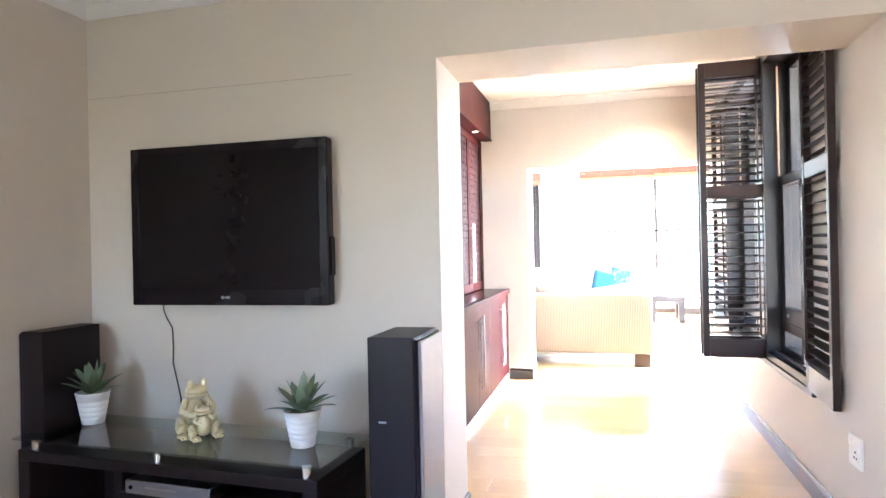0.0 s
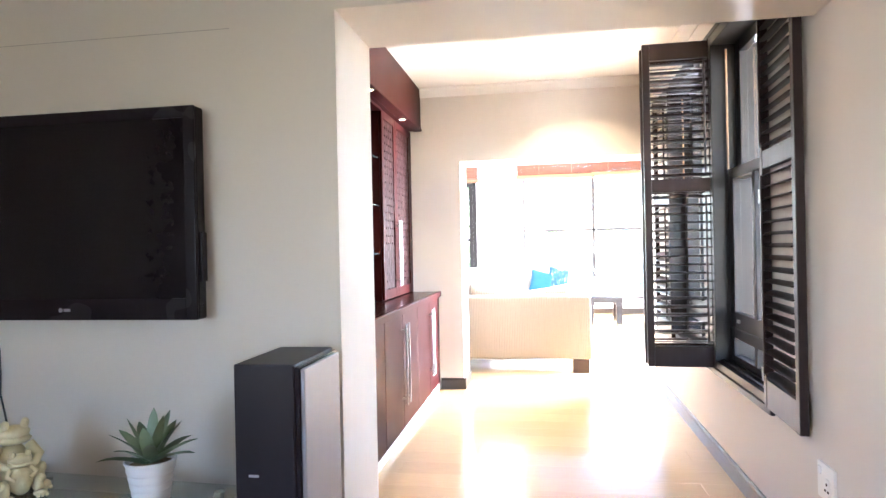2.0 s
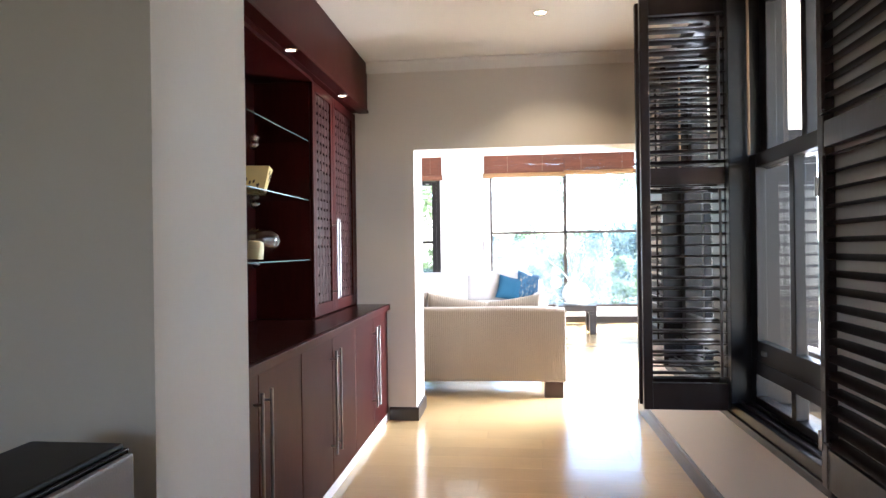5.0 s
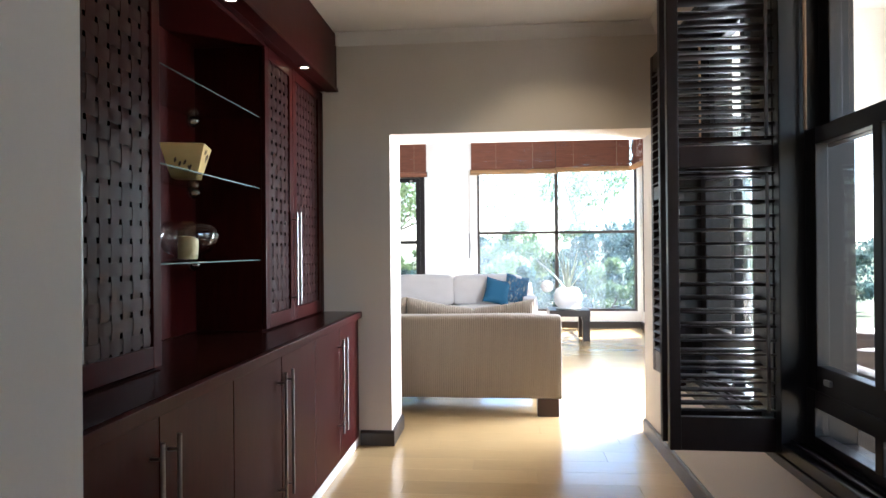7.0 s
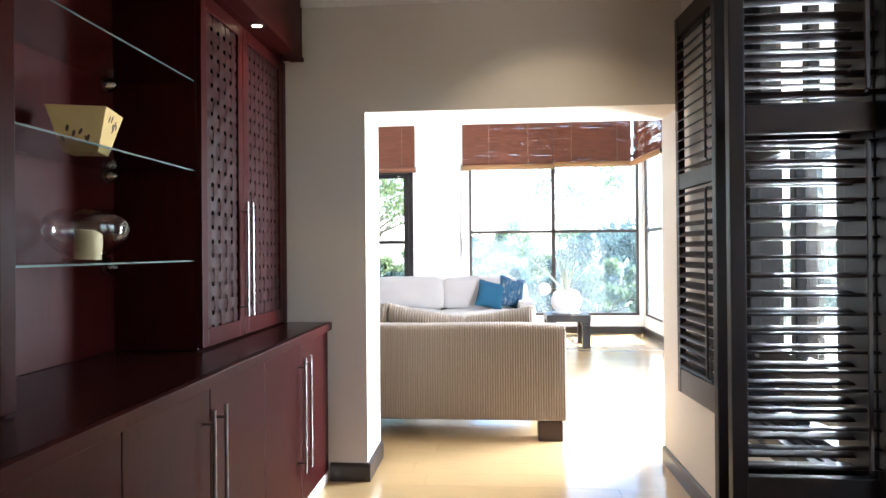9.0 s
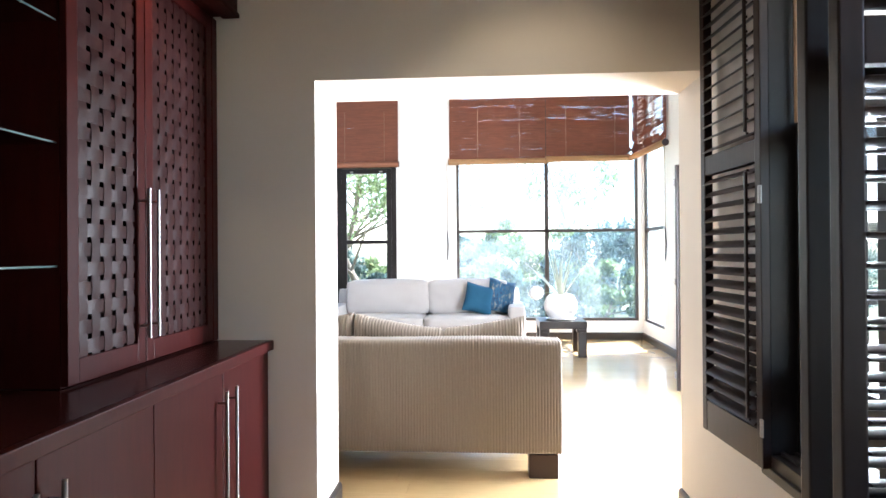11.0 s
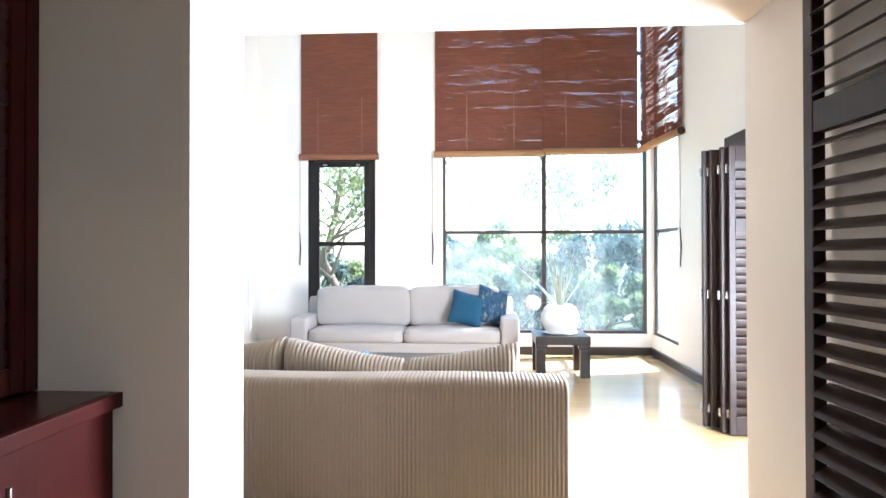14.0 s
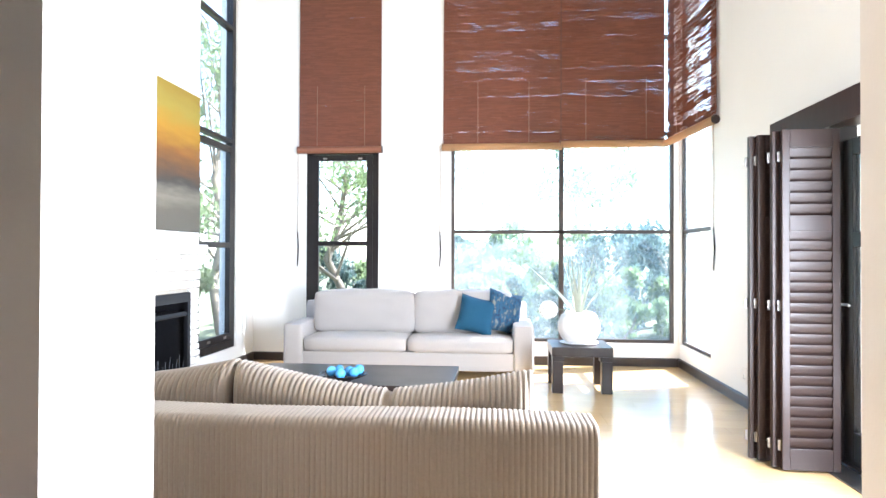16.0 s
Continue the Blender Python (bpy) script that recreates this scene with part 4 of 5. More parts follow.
for k in range(22):
    a = rng.choice((0, 1, 2, 3)) * math.pi / 2
    z = rng.uniform(0.03, 0.12)
    u = rng.uniform(-0.048, 0.048)
    r = 0.054 + (0.09 - 0.054) * z / 0.135 + 0.0016
    bm = bmesh.new()
    blob(bm, (0, 0, 0), (0.0015, 0.005, 0.012), 8)
    part("speck", bm, M_SPECK, bowl, at=pose(0, 0, 0, 0, 0, math.degrees(a)) @ pose(r, u, z, rng.uniform(-30, 30), 17))
globe = thing("glass_globe_bowl", pose(-1.295, 5.37, 1.2645), "round clear glass bowl on the glass shelf", "bowl")
prof = [(0.0, 0.004), (0.07, 0.004), (0.075, 0.01), (0.05, 0.02), (0.09, 0.04), (0.125, 0.075), (0.135, 0.11), (0.125, 0.145), (0.1, 0.168), (0.085, 0.175)]
g = part("vessel", lathe(prof, 36), M_GLOBE, globe, smooth=60)
bm = lathe([(0, 0), (0.042, 0), (0.043, 0.05), (0.042, 0.096), (0.034, 0.1), (0.02, 0.09), (0.0, 0.088)], 24)
for v in bm.verts:
    if v.co.z > 0.08:
        v.co.z -= 0.35 * (v.co.y + 0.02) if v.co.y > -0.02 else 0.0
candle = tagged(new("candle", finish(bm, "candle", M_WAX, 50)), "thick cream pillar candle with a slanted top inside the glass bowl", "candle")
candle.matrix_basis = pose(-1.295, 5.37, 1.2745, 0, 3)

# ---------------------------------------------------------------- living room


def ribbed(loop, x0, x1, pitch=0.017, amp=0.0021, shape=None, closed=True, caps=True, per=4):
    """Corduroy: a section loop of (y, z) drawn out along x with raised ribs; shape(x, y, z) bends it."""
    n = max(1, int(round((x1 - x0) / pitch)))
    lp = [Vector((0, y, z)) for y, z in loop]
    k = len(lp)
    cen = sum(lp, Vector()) / k
    nor = []
    for i in range(k):
        t = lp[(i + 1) % k] - lp[i - 1]
        q = Vector((0, t.z, -t.y)).normalized()
        if q.dot(lp[i] - cen) < 0:
            q = -q
        nor.append(q)
    bm = bmesh.new()
    rows = []
    prof = [-1.0, 0.35, 1.0, 0.35] if per == 4 else [-1.0, 1.0]
    for s in range(n * per + 1):
        x = x0 + (x1 - x0) * s / (n * per)
        a = amp * prof[s % per]
        row = []
        for p, q in zip(lp, nor):
            v = Vector((x, p.y, p.z)) + q * a
            row.append(bm.verts.new(shape(v, (x - x0) / (x1 - x0)) if shape else v))
        rows.append(row)
    for a, b in zip(rows, rows[1:]):
        for j in range(k):
            bm.faces.new((a[j], a[(j + 1) % k], b[(j + 1) % k], b[j]))
    if caps:
        bm.faces.new(rows[0][::-1])
        bm.faces.new(rows[-1])
    return bm


def round_rect(y0, y1, z0, z1, r, n=4):
    pts = []
    for cy, cz, a0 in ((y1 - r, z1 - r, 0), (y0 + r, z1 - r, 90), (y0 + r, z0 + r, 180), (y1 - r, z0 + r, 270)):
        for i in range(n + 1):
            a = radians(a0 + 90 * i / n)
            pts.append((cy + r * math.cos(a), cz + r * math.sin(a)))
    return pts


def soft_box(lo, hi, bulge=0.02, r=0.04, cuts=6, seed=1, wrinkle=0.004):
    """An upholstered block: rounded box with bulging faces and slight unevenness."""
    bm = bmesh.new()
    bmesh.ops.create_cube(bm, size=2.0)
    bmesh.ops.subdivide_edges(bm, edges=bm.edges[:], cuts=cuts, use_grid_fill=True)
    c = Vector([(a + b) / 2 for a, b in zip(lo, hi)])
    h = Vector([(b - a) / 2 for a, b in zip(lo, hi)])
    for v in bm.verts:
        u = v.co.copy()
        p = Vector([u[i] * (h[i] - r) for i in range(3)])
        inner = Vector([max(-(h[i] - r), min(h[i] - r, u[i] * h[i])) for i in range(3)])
        d = Vector([u[i] * h[i] for i in range(3)]) - inner
        d = d.normalized() * r if d.length > 1e-6 else d
        q = inner + d
        for i in range(3):
            if abs(u[i]) > 0.999:
                j, k = [m for m in range(3) if m != i]
                q[i] += math.copysign(bulge * (1 - u[j] ** 2) * (1 - u[k] ** 2), u[i])
        q += Vector(noise.noise_vector((q + c) * 7 + Vector((seed, 0, 0)))) * wrinkle
        v.co = c + q
    return bm


def pillow_bm(w, d, t, n=14):
    bm = bmesh.new()
    grid = {}
    for s in (1, -1):
        for i in range(n + 1):
            for j in range(n + 1):
                u, v = 2 * i / n - 1, 2 * j / n - 1
                edge = i in (0, n) or j in (0, n)
                if edge and s == -1:
                    grid[s, i, j] = grid[1, i, j]
                    continue
                pinch = 1 - 0.07 * (1 - u * u) * abs(v) - 0.07 * (1 - v * v) * abs(u)
                hgt = 0 if edge else s * t / 2 * ((1 - u ** 4) * (1 - v ** 4)) ** 0.6
                hgt += 0 if edge else 0.006 * noise.noise(Vector((u * 3, v * 3, s)))
                grid[s, i, j] = bm.verts.new((u * w / 2 * pinch, hgt, v * d / 2 * pinch))
    for s in (1, -1):
        for i in range(n):
            for j in range(n):
                bm.faces.new((grid[s, i, j], grid[s, i + 1, j], grid[s, i + 1, j + 1], grid[s, i, j + 1]))
    return bm


# corduroy sofa seen from behind
s1 = thing("corduroy_sofa", pose(0, 0, 0), "beige corduroy sofa with its back to the passage", "sofa")
SX0, SX1, SY = -1.72, 0.548, 7.632


def back_sag(v, u):
    """The stuffed back droops a little towards its ends and swells at mid height."""
    k = max(0.0, min(1.0, (v.z - 0.135) / 0.655))
    v = v.copy()
    v.z -= k * (0.012 * max(0.0, (u - 0.55) / 0.45) ** 2 - 0.006 * math.sin(9 * u))
    v.y -= 0.012 * math.sin(math.pi * k) if v.y < SY + 0.1 else 0.0
    v.x += 0.008 * math.sin(math.pi * k) * (2 * u - 1)
    return v


part("backrest", ribbed(round_rect(SY, SY + 0.2, 0.135, 0.79, 0.035), SX0, SX1, shape=back_sag), M_CORDUROY, s1, smooth=60)
part("seat_base", ribbed(round_rect(SY + 0.19, SY + 0.92, 0.135, 0.30, 0.03), SX0 + 0.02, SX1 - 0.02), M_CORDUROY, s1, smooth=60)
for x0, x1 in ((SX0, SX0 + 0.17), (SX1 - 0.17, SX1)):
    part("armrest", ribbed(round_rect(SY + 0.2, SY + 0.93, 0.14, 0.60, 0.06), x0, x1), M_CORDUROY, s1, smooth=60)
for x0, x1 in ((SX0 + 0.18, (SX0 + SX1) / 2 - 0.005), ((SX0 + SX1) / 2 + 0.005, SX1 - 0.18)):
    part("seat_cushion", ribbed(round_rect(SY + 0.22, SY + 0.93, 0.30, 0.45, 0.05), x0, x1), M_CORDUROY, s1, smooth=60)


def sag(depth, lift):
    def f(v, u):
        w = abs(2 * u - 1)
        k = max(0.0, min(1.0, (v.z - 0.5) / 0.4))
        e = 1 - max(0.0, (w - 0.9) / 0.1) ** 2 * 0.35
        v = v.copy()
        v.y = SY + 0.3 + (v.y - SY - 0.3) * e
        v.z += k * (-depth * (1 - w ** 1.4) + lift * u)
        v.z -= k * 0.02 * max(0.0, 1 - abs(u - 0.52) / 0.02)
        return v
    return f


part("back_cushion", ribbed(round_rect(SY + 0.2, SY + 0.42, 0.45, 0.91, 0.095, 6), -0.69, 0.365, 0.0185, 0.0032, sag(0.085, -0.015)), M_CORDUROY, s1, smooth=60)
part("back_cushion", ribbed(round_rect(SY + 0.2, SY + 0.42, 0.45, 0.905, 0.095, 6), -1.53, -0.70, 0.0185, 0.0032, sag(0.06, 0.01)), M_CORDUROY, s1, smooth=60)
for x in (SX0 + 0.02, SX1 - 0.185):
    for y in (SY + 0.012, SY + 0.78):
        part("leg", box_bm((x, y, 0), (x + 0.165, y + 0.13, 0.136), 0.004), M_LEGWOOD, s1, "dark brown wooden block leg")

# linen sofa under the windows
s2 = thing("linen_sofa", pose(0, 0, 0), "oatmeal linen sofa with two seat cushions below the windows", "sofa")
A0, A1, F0, B0 = -2.05, 0.645, 12.33, 13.2
part("base", soft_box((A0 + 0.2, F0 + 0.03, 0.07), (A1 - 0.2, B0, 0.27), 0.0, 0.02), M_SOFA2, s2, smooth=70)
part("armrest", soft_box((A0, F0, 0.05), (A0 + 0.22, B0, 0.555), 0.004, 0.03), M_SOFA2, s2, smooth=70)
part("armrest", soft_box((A1 - 0.22, F0, 0.05), (A1, B0, 0.565), 0.004, 0.03), M_SOFA2, s2, smooth=70)
part("backrest", soft_box((A0 + 0.05, B0 - 0.2, 0.2), (A1 - 0.05, B0 - 0.002, 0.77), 0.004, 0.04), M_SOFA2, s2, smooth=70)
xm = -0.705
for k, (x0, x1) in enumerate(((A0 + 0.225, xm - 0.004), (xm + 0.004, A1 - 0.225))):
    part("seat_cushion", soft_box((x0, F0 - 0.01, 0.26), (x1, B0 - 0.25, 0.425), 0.018, 0.045, 8, k), M_SOFA2, s2, smooth=70)
for k, (x0, x1) in enumerate(((A0 + 0.23, xm + 0.03), (xm + 0.04, A1 - 0.23))):
    bc = part("back_cushion", soft_box((x0, B0 - 0.48, 0.43), (x1, B0 - 0.22, 0.885), 0.03, 0.045, 16, k + 4, 0.014), M_SOFA2, s2, smooth=70)
for x in (A0 + 0.06, A1 - 0.06):
    for y in (F0 + 0.07, B0 - 0.07):
        part("leg", box_bm((x - 0.035, y - 0.035, 0), (x + 0.035, y + 0.035, 0.052), 0.004), M_LEGWOOD, s2)
p1 = tagged(new("throw_pillow", finish(pillow_bm(0.41, 0.41, 0.16), "throw_pillow", M_BLUE, 60)), "plain teal-blue square throw pillow on the sofa", "pillow", "throw pillows")
p1.matrix_basis = pose(0.03, 12.60, 0.645, -18, 14, 8)


def pattern_mat():
    m = mat("patterned_cotton", (0.02, 0.10, 0.20), 0.85, grain=0.1, scale=200, bump=0.3)
    n, l = m.node_tree.nodes, m.node_tree.links
    b = n["Principled BSDF"]
    tc = n.new("ShaderNodeTexCoord")
    mp = n.new("ShaderNodeMapping")
    mp.inputs["Scale"].default_value = (9, 1, 5)
    no = n.new("ShaderNodeTexNoise")
    no.inputs["Scale"].default_value, no.inputs["Detail"].default_value, no.inputs["Roughness"].default_value = 1.9, 5, 0.7
    cr = n.new("ShaderNodeValToRGB")
    e = cr.color_ramp.elements
    e[0].position, e[0].color = 0.40, (0.012, 0.03, 0.07, 1)
    e[1].position, e[1].color = 0.64, (0.22, 0.22, 0.20, 1)
    q = cr.color_ramp.elements.new(0.48)
    q.color = (0.016, 0.085, 0.16, 1)
    q = cr.color_ramp.elements.new(0.54)
    q.color = (0.025, 0.065, 0.115, 1)
    l.new(tc.outputs["Object"], mp.inputs[0])
    l.new(mp.outputs[0], no.inputs["Vector"])
    l.new(no.outputs[0], cr.inputs[0])
    l.new(cr.outputs[0], b.inputs["Base Color"])
    return m


p2 = tagged(new("throw_pillow", finish(pillow_bm(0.41, 0.47, 0.15), "throw_pillow", pattern_mat(), 60)), "blue and grey patterned throw pillow leaning in the sofa corner", "pillow", "throw pillows")
p2.matrix_basis = pose(0.335, 12.72, 0.67, -16, 14, 22)

# coffee table with a dish of blue balls
ctab = thing("coffee_table", pose(-0.86, 10.48, 0), "low dark wooden coffee table between the sofas", "coffee table")
part("tabletop", box_bm((-0.8, -0.42, 0.335), (0.8, 0.42, 0.385), 0.006), M_TABLE, ctab)
part("apron", frame_bm(-0.76, 0.76, 0.24, 0.335, (0.04, 0.04, 0.03, 0.03), 0.7, 0.0, "y", (), 0.003), M_TABLE, ctab)
for x in (-0.72, 0.72):
    for y in (-0.34, 0.34):
        part("leg", box_bm((x - 0.05, y - 0.05, 0), (x + 0.05, y + 0.05, 0.335), 0.005), M_TABLE, ctab)
dish = tagged(new("shallow_dish", finish(lathe([(0.0, 0.0), (0.06, 0.0), (0.065, 0.008), (0.13, 0.03), (0.175, 0.052), (0.172, 0.056), (0.12, 0.036), (0.06, 0.015), (0.0, 0.012)], 36), "shallow_dish", M_BLACK, 50)), "shallow black dish on the coffee table", "dish")
dish.matrix_basis = pose(-0.86, 10.2, 0.3855)
bmball = bmesh.new()
blob(bmball, (0, 0, 0), (0.037, 0.037, 0.037), 20)
ball = finish(bmball, "decorative_ball", M_BALL, 60)
for dx, dy, dz in ((-0.09, 0.0, 0.068), (-0.01, -0.055, 0.06), (0.08, -0.02, 0.066), (0.03, 0.055, 0.06), (-0.05, 0.07, 0.066), (0.1, 0.06, 0.074)):
    b = tagged(new("decorative_ball", ball), "glazed bright blue decorative ball in the dish", "ball", "blue balls")
    b.matrix_basis = pose(-0.86 + dx, 10.2 + dy, 0.3855 + dz, 40 * dx * 10, 30 * dy, 0)

# side table with a planted pot
stb = thing("side_table", pose(1.055, 12.0, 0), "chunky dark wooden side table beside the sofa", "side table")
part("tabletop", box_bm((-0.285, -0.285, 0.345), (0.285, 0.285, 0.435), 0.008), M_TABLE, stb)
for x in (-1, 1):
    for y in (-1, 1):
        bm = bmesh.new()
        for z0, z1, w in ((0, 0.30, 0.1), (0.30, 0.345, 0.115)):
            xa, xb = sorted((x * 0.28, x * (0.28 - w)))
            ya, yb = sorted((y * 0.28, y * (0.28 - w)))
            add_box(bm, (xa, ya, z0), (xb, yb, z1), 0.006)
        part("leg", bm, M_TABLE, stb)
pl = thing("potted_agave", pose(1.06, 12.03, 0.435), "spiky plant in a round white pot on the side table", "potted plant")
part("pot", lathe([(0.0, 0.0), (0.11, 0.0), (0.17, 0.05), (0.205, 0.13), (0.205, 0.2), (0.17, 0.28), (0.13, 0.31), (0.12, 0.305), (0.14, 0.27), (0.15, 0.24)], 36), M_CERAMIC, pl, "round white glazed pot", smooth=60)
part("soil", lathe([(0.15, 0.25), (0.05, 0.265), (0.0, 0.268)], 24), M_SOIL, pl)
part("saucer", lathe([(0.0, 0.0), (0.16, 0.0), (0.19, 0.012), (0.185, 0.016), (0.0, 0.008)], 30), M_CERAMIC, pl, smooth=60)
rng = random.Random(12)
for k in range(16):
    az = k * 2.39996
    lean = rng.uniform(0.15, 1.0)
    L = rng.uniform(0.45, 0.78)
    bm = bmesh.new()
    rows = []
    d0 = Vector((math.cos(az), math.sin(az), 0))
    sd = Vector((-math.sin(az), math.cos(az), 0))
    for i in range(9):
        u = i / 8
        c = Vector((0, 0, 0.24)) + d0 * (0.03 + L * lean * u ** 1.3) + Vector((0, 0, L * (1 - 0.35 * lean) * u))
        w = 0.02 * (1 - u) ** 0.7 + 0.0006
        rows.append([bm.verts.new(c + sd * w + d0 * w * -0.3), bm.verts.new(c), bm.verts.new(c - sd * w + d0 * w * -0.3), bm.verts.new(c - d0 * 0.004 * (1 - u))])
    for a, b in zip(rows, rows[1:]):
        for j in range(4):
            bm.faces.new((a[j], a[(j + 1) % 4], b[(j + 1) % 4], b[j]))
    part("leaf", bm, M_AGAVE, pl, smooth=60)
st_bm = tube(bmesh.new(), [(-0.04, -0.02, 0.25), (-0.14, -0.03, 0.33), (-0.26, -0.04, 0.34)], 0.004, 6)
part("flower_stem", st_bm, M_LEAF_POT, pl)
bm = bmesh.new()
for k in range(60):
    z = 1 - 2 * (k + 0.5) / 60
    r = math.sqrt(1 - z * z)
    c = Vector((math.cos(k * 2.4) * r, math.sin(k * 2.4) * r, z)) * 0.075 + Vector((-0.3, -0.04, 0.33))
    blob(bm, c, (0.022, 0.022, 0.018), 6)
part("flower_head", bm, M_CERAMIC, pl, "round white blossom", smooth=80)

# blinds


def roll_blind(name, axis, a0, a1, z0, z1, c, seed, cords, label, ragged=1.0, roll=M_BLIND_ROLL, loose_gap=0.0):
    """Wooden slat blind across axis, with uneven gaps; inwards is -axis."""
    root = thing(name, pose(0, 0, 0), label, "blind", "wooden blinds")
    rng = random.Random(seed)
    verts, faces = [], []

    def slat(p, q, r, s, off):
        k = len(verts)
        for d in (off, off + 0.0035):
            for a, z in ((p, r), (q, r), (q, s), (p, s)):
                verts.append((a, c - d, z) if axis == "y" else (c - d, a, z))
        faces.extend([(k, k + 1, k + 2, k + 3), (k + 7, k + 6, k + 5, k + 4), (k, k + 4, k + 5, k + 1), (k + 3, k + 2, k + 6, k + 7), (k, k + 3, k + 7, k + 4), (k + 1, k + 5, k + 6, k + 2)])
    pitch = 0.0125
    n = int((z1 - z0) / pitch)
    bands = [(rng.uniform(z0, z1), rng.uniform(0.02, 0.07)) for _ in range(16)]
    for i in range(n):
        z = z0 + pitch * i
        loose = max([0.0] + [1 - abs(z - b) / w for b, w in bands if abs(z - b) < w])
        a = a0
        while a < a1 - 1e-4:
            step = rng.uniform(0.04, 0.2)
            b = min(a1, a + step)
            gap = -0.0005
            if rng.random() < (0.10 + 0.55 * loose) * ragged * (0.35 + 0.65 * (z - z0) / (z1 - z0)):
                gap = rng.uniform(0.0005, 0.0019 if loose > 0.3 else 0.0012) * (1.6 if ragged > 2 else 1)
                gap += rng.random() * loose_gap
            slat(a, b, z, z + pitch - gap, rng.uniform(0, 0.0015))
            a = b
    me = bpy.data.meshes.new("slats")
    me.from_pydata(verts, [], faces)
    me.materials.append(M_BLIND)
    o = part("slats", me, M_BLIND, root)
    o["kind"] = "stuff"

    def place(a, d, z):
        return (a, c - d, z) if axis == "y" else (c - d, a, z)
    bm = tube(bmesh.new(), [place(a0 - 0.012, 0.018, z0 - 0.035), place(a1 + 0.012, 0.018, z0 - 0.035)], 0.043, 14)
    part("bottom_roll", bm, roll, root, "rolled slats at the lower end", smooth=50)
    for a in (a0 - 0.016, a1 + 0.012):
        part("roll_end", tube(bmesh.new(), [place(a, 0.018, z0 - 0.035), place(a + 0.004, 0.018, z0 - 0.035)], 0.045, 14), M_LEGWOOD, root, "dark end of the roll")
    for a in cords:
        part("lift_cord", tube(bmesh.new(), [place(a, 0.0075, z0 - 0.03), place(a, 0.0075, min(z1, z0 + 0.75))], 0.0025, 6), M_STRING, root, "pale lift cord")
    part("head_rail", box_bm(place(a0, 0.03, z1 - 0.03), place(a1, -0.002, z1 + 0.03), 0.003), M_BLIND_ROLL, root)
    return root


BY = YLB - 0.03
roll_blind("roll_blind", "y", -2.175, -1.155, 2.62, 4.98, BY, 1, (-1.95, -1.36), "red-brown wooden slat blind half lowered over the narrow window", 0.06)
roll_blind("roll_blind", "y", -0.395, 1.005, 2.635, 4.98, BY, 2, (0.02, 0.63), "red-brown wooden slat blind half lowered over the wide window", 1.8, M_BLIND_ROLL_LIT)
roll_blind("roll_blind", "y", 1.012, 2.212, 2.655, 4.98, BY, 3, (1.30, 2.0), "red-brown wooden slat blind half lowered over the wide window", 1.8, M_BLIND_ROLL_LIT)
side_blind = roll_blind("roll_blind", "x", 11.96, 13.235, 2.655, 4.98, XLR - 0.03, 4, (12.4, 12.95), "red-brown wooden slat blind half lowered over the side window", 9.0, M_BLIND_ROLL_LIT, 0.007)
# hung slightly askew, its far end clear of the neighbouring roll
side_blind.matrix_basis = pose(XLR - 0.03, 11.96, 0, 0, 0, 5.6) @ pose(-(XLR - 0.03), -11.96, 0)


def pull_cord(p, out):
    x, y, z0, z1 = p
    root = thing("pull_cord", pose(x, y, 0), "thin blind pull cord with a dark weight by the window", "cord", "blind pull cords")
    part("cord", tube(bmesh.new(), [(0, 0, z0), (0.004, 0, (z0 + z1) / 2), (0, 0, z1)], 0.003, 6), M_STRING, root)
    part("cleat", tube(bmesh.new(), [(0, 0, z0 - 0.42), (0.01, 0, z0 - 0.2), (0, 0, z0)], [0.006, 0.009, 0.006], 8), M_BLACK, root, "dark cord weight")


pull_cord((-2.195, YLB - 0.02, 1.58, 2.62), 0)
pull_cord((-0.435, YLB - 0.02, 1.58, 2.62), 0)
pull_cord((XLR - 0.02, 12.08, 1.58, 2.62), 0)

# fireplace
FX, FY0, FY1 = -2.40, 9.3, 11.13
fp = thing("fireplace", pose(0, 0, 0), "white fireplace with painted stone surround and black firebox", "fireplace")
OB = (9.75, 10.93, 0.2, 0.975)
ch = part("chimney_breast", wall_bm("x", XLL, FX - 0.03 - XLL, (FY0 + 0.02, FY1 - 0.02), (0, H3), [OB]), M_WALL_LIVING, fp)
bm = bmesh.new()
part("mantel_shelf", box_bm((FX - 0.05, FY0 - 0.04, 1.305), (FX + 0.06, FY1 + 0.035, 1.385), 0.006), M_CORNICE, fp, "white mantel shelf")
part("plaster_front", box_bm((FX - 0.03, FY0 + 0.02, 1.385), (FX, FY1 - 0.02, H3)), M_WALL_LIVING, fp)
part("joint_backing", wall_bm("x", FX - 0.028, 0.012, (FY0 + 0.015, FY1 - 0.01), (0, 1.305), [OB]), M_MORTAR, fp)
rng = random.Random(21)
z = 0.0
row = 0
while z < 1.29:
    hh = min(rng.choice((0.055, 0.07, 0.085, 0.1)), 1.303 - z)
    y = FY0 + 0.012
    while y < FY1 - 0.03:
        ww = min(rng.uniform(0.12, 0.32), FY1 - y)
        if FY1 - (y + ww) < 0.07:
            ww = FY1 - y
        spans = [(y, y + ww)]
        if z + hh > OB[2] and z < OB[3]:
            spans = [(max(a, p), min(b, q)) for a, b in spans for p, q in ((0, OB[0]), (OB[1], 99)) if min(b, q) - max(a, p) > 0.02]
        for a, b in spans:
            part("stone", box_bm((FX - 0.02, a + 0.004, z + 0.004), (FX + rng.uniform(-0.004, 0.014), b - 0.004, z + hh - 0.004), 0.006, 1), M_STONE, fp)
        y += ww
    z += hh
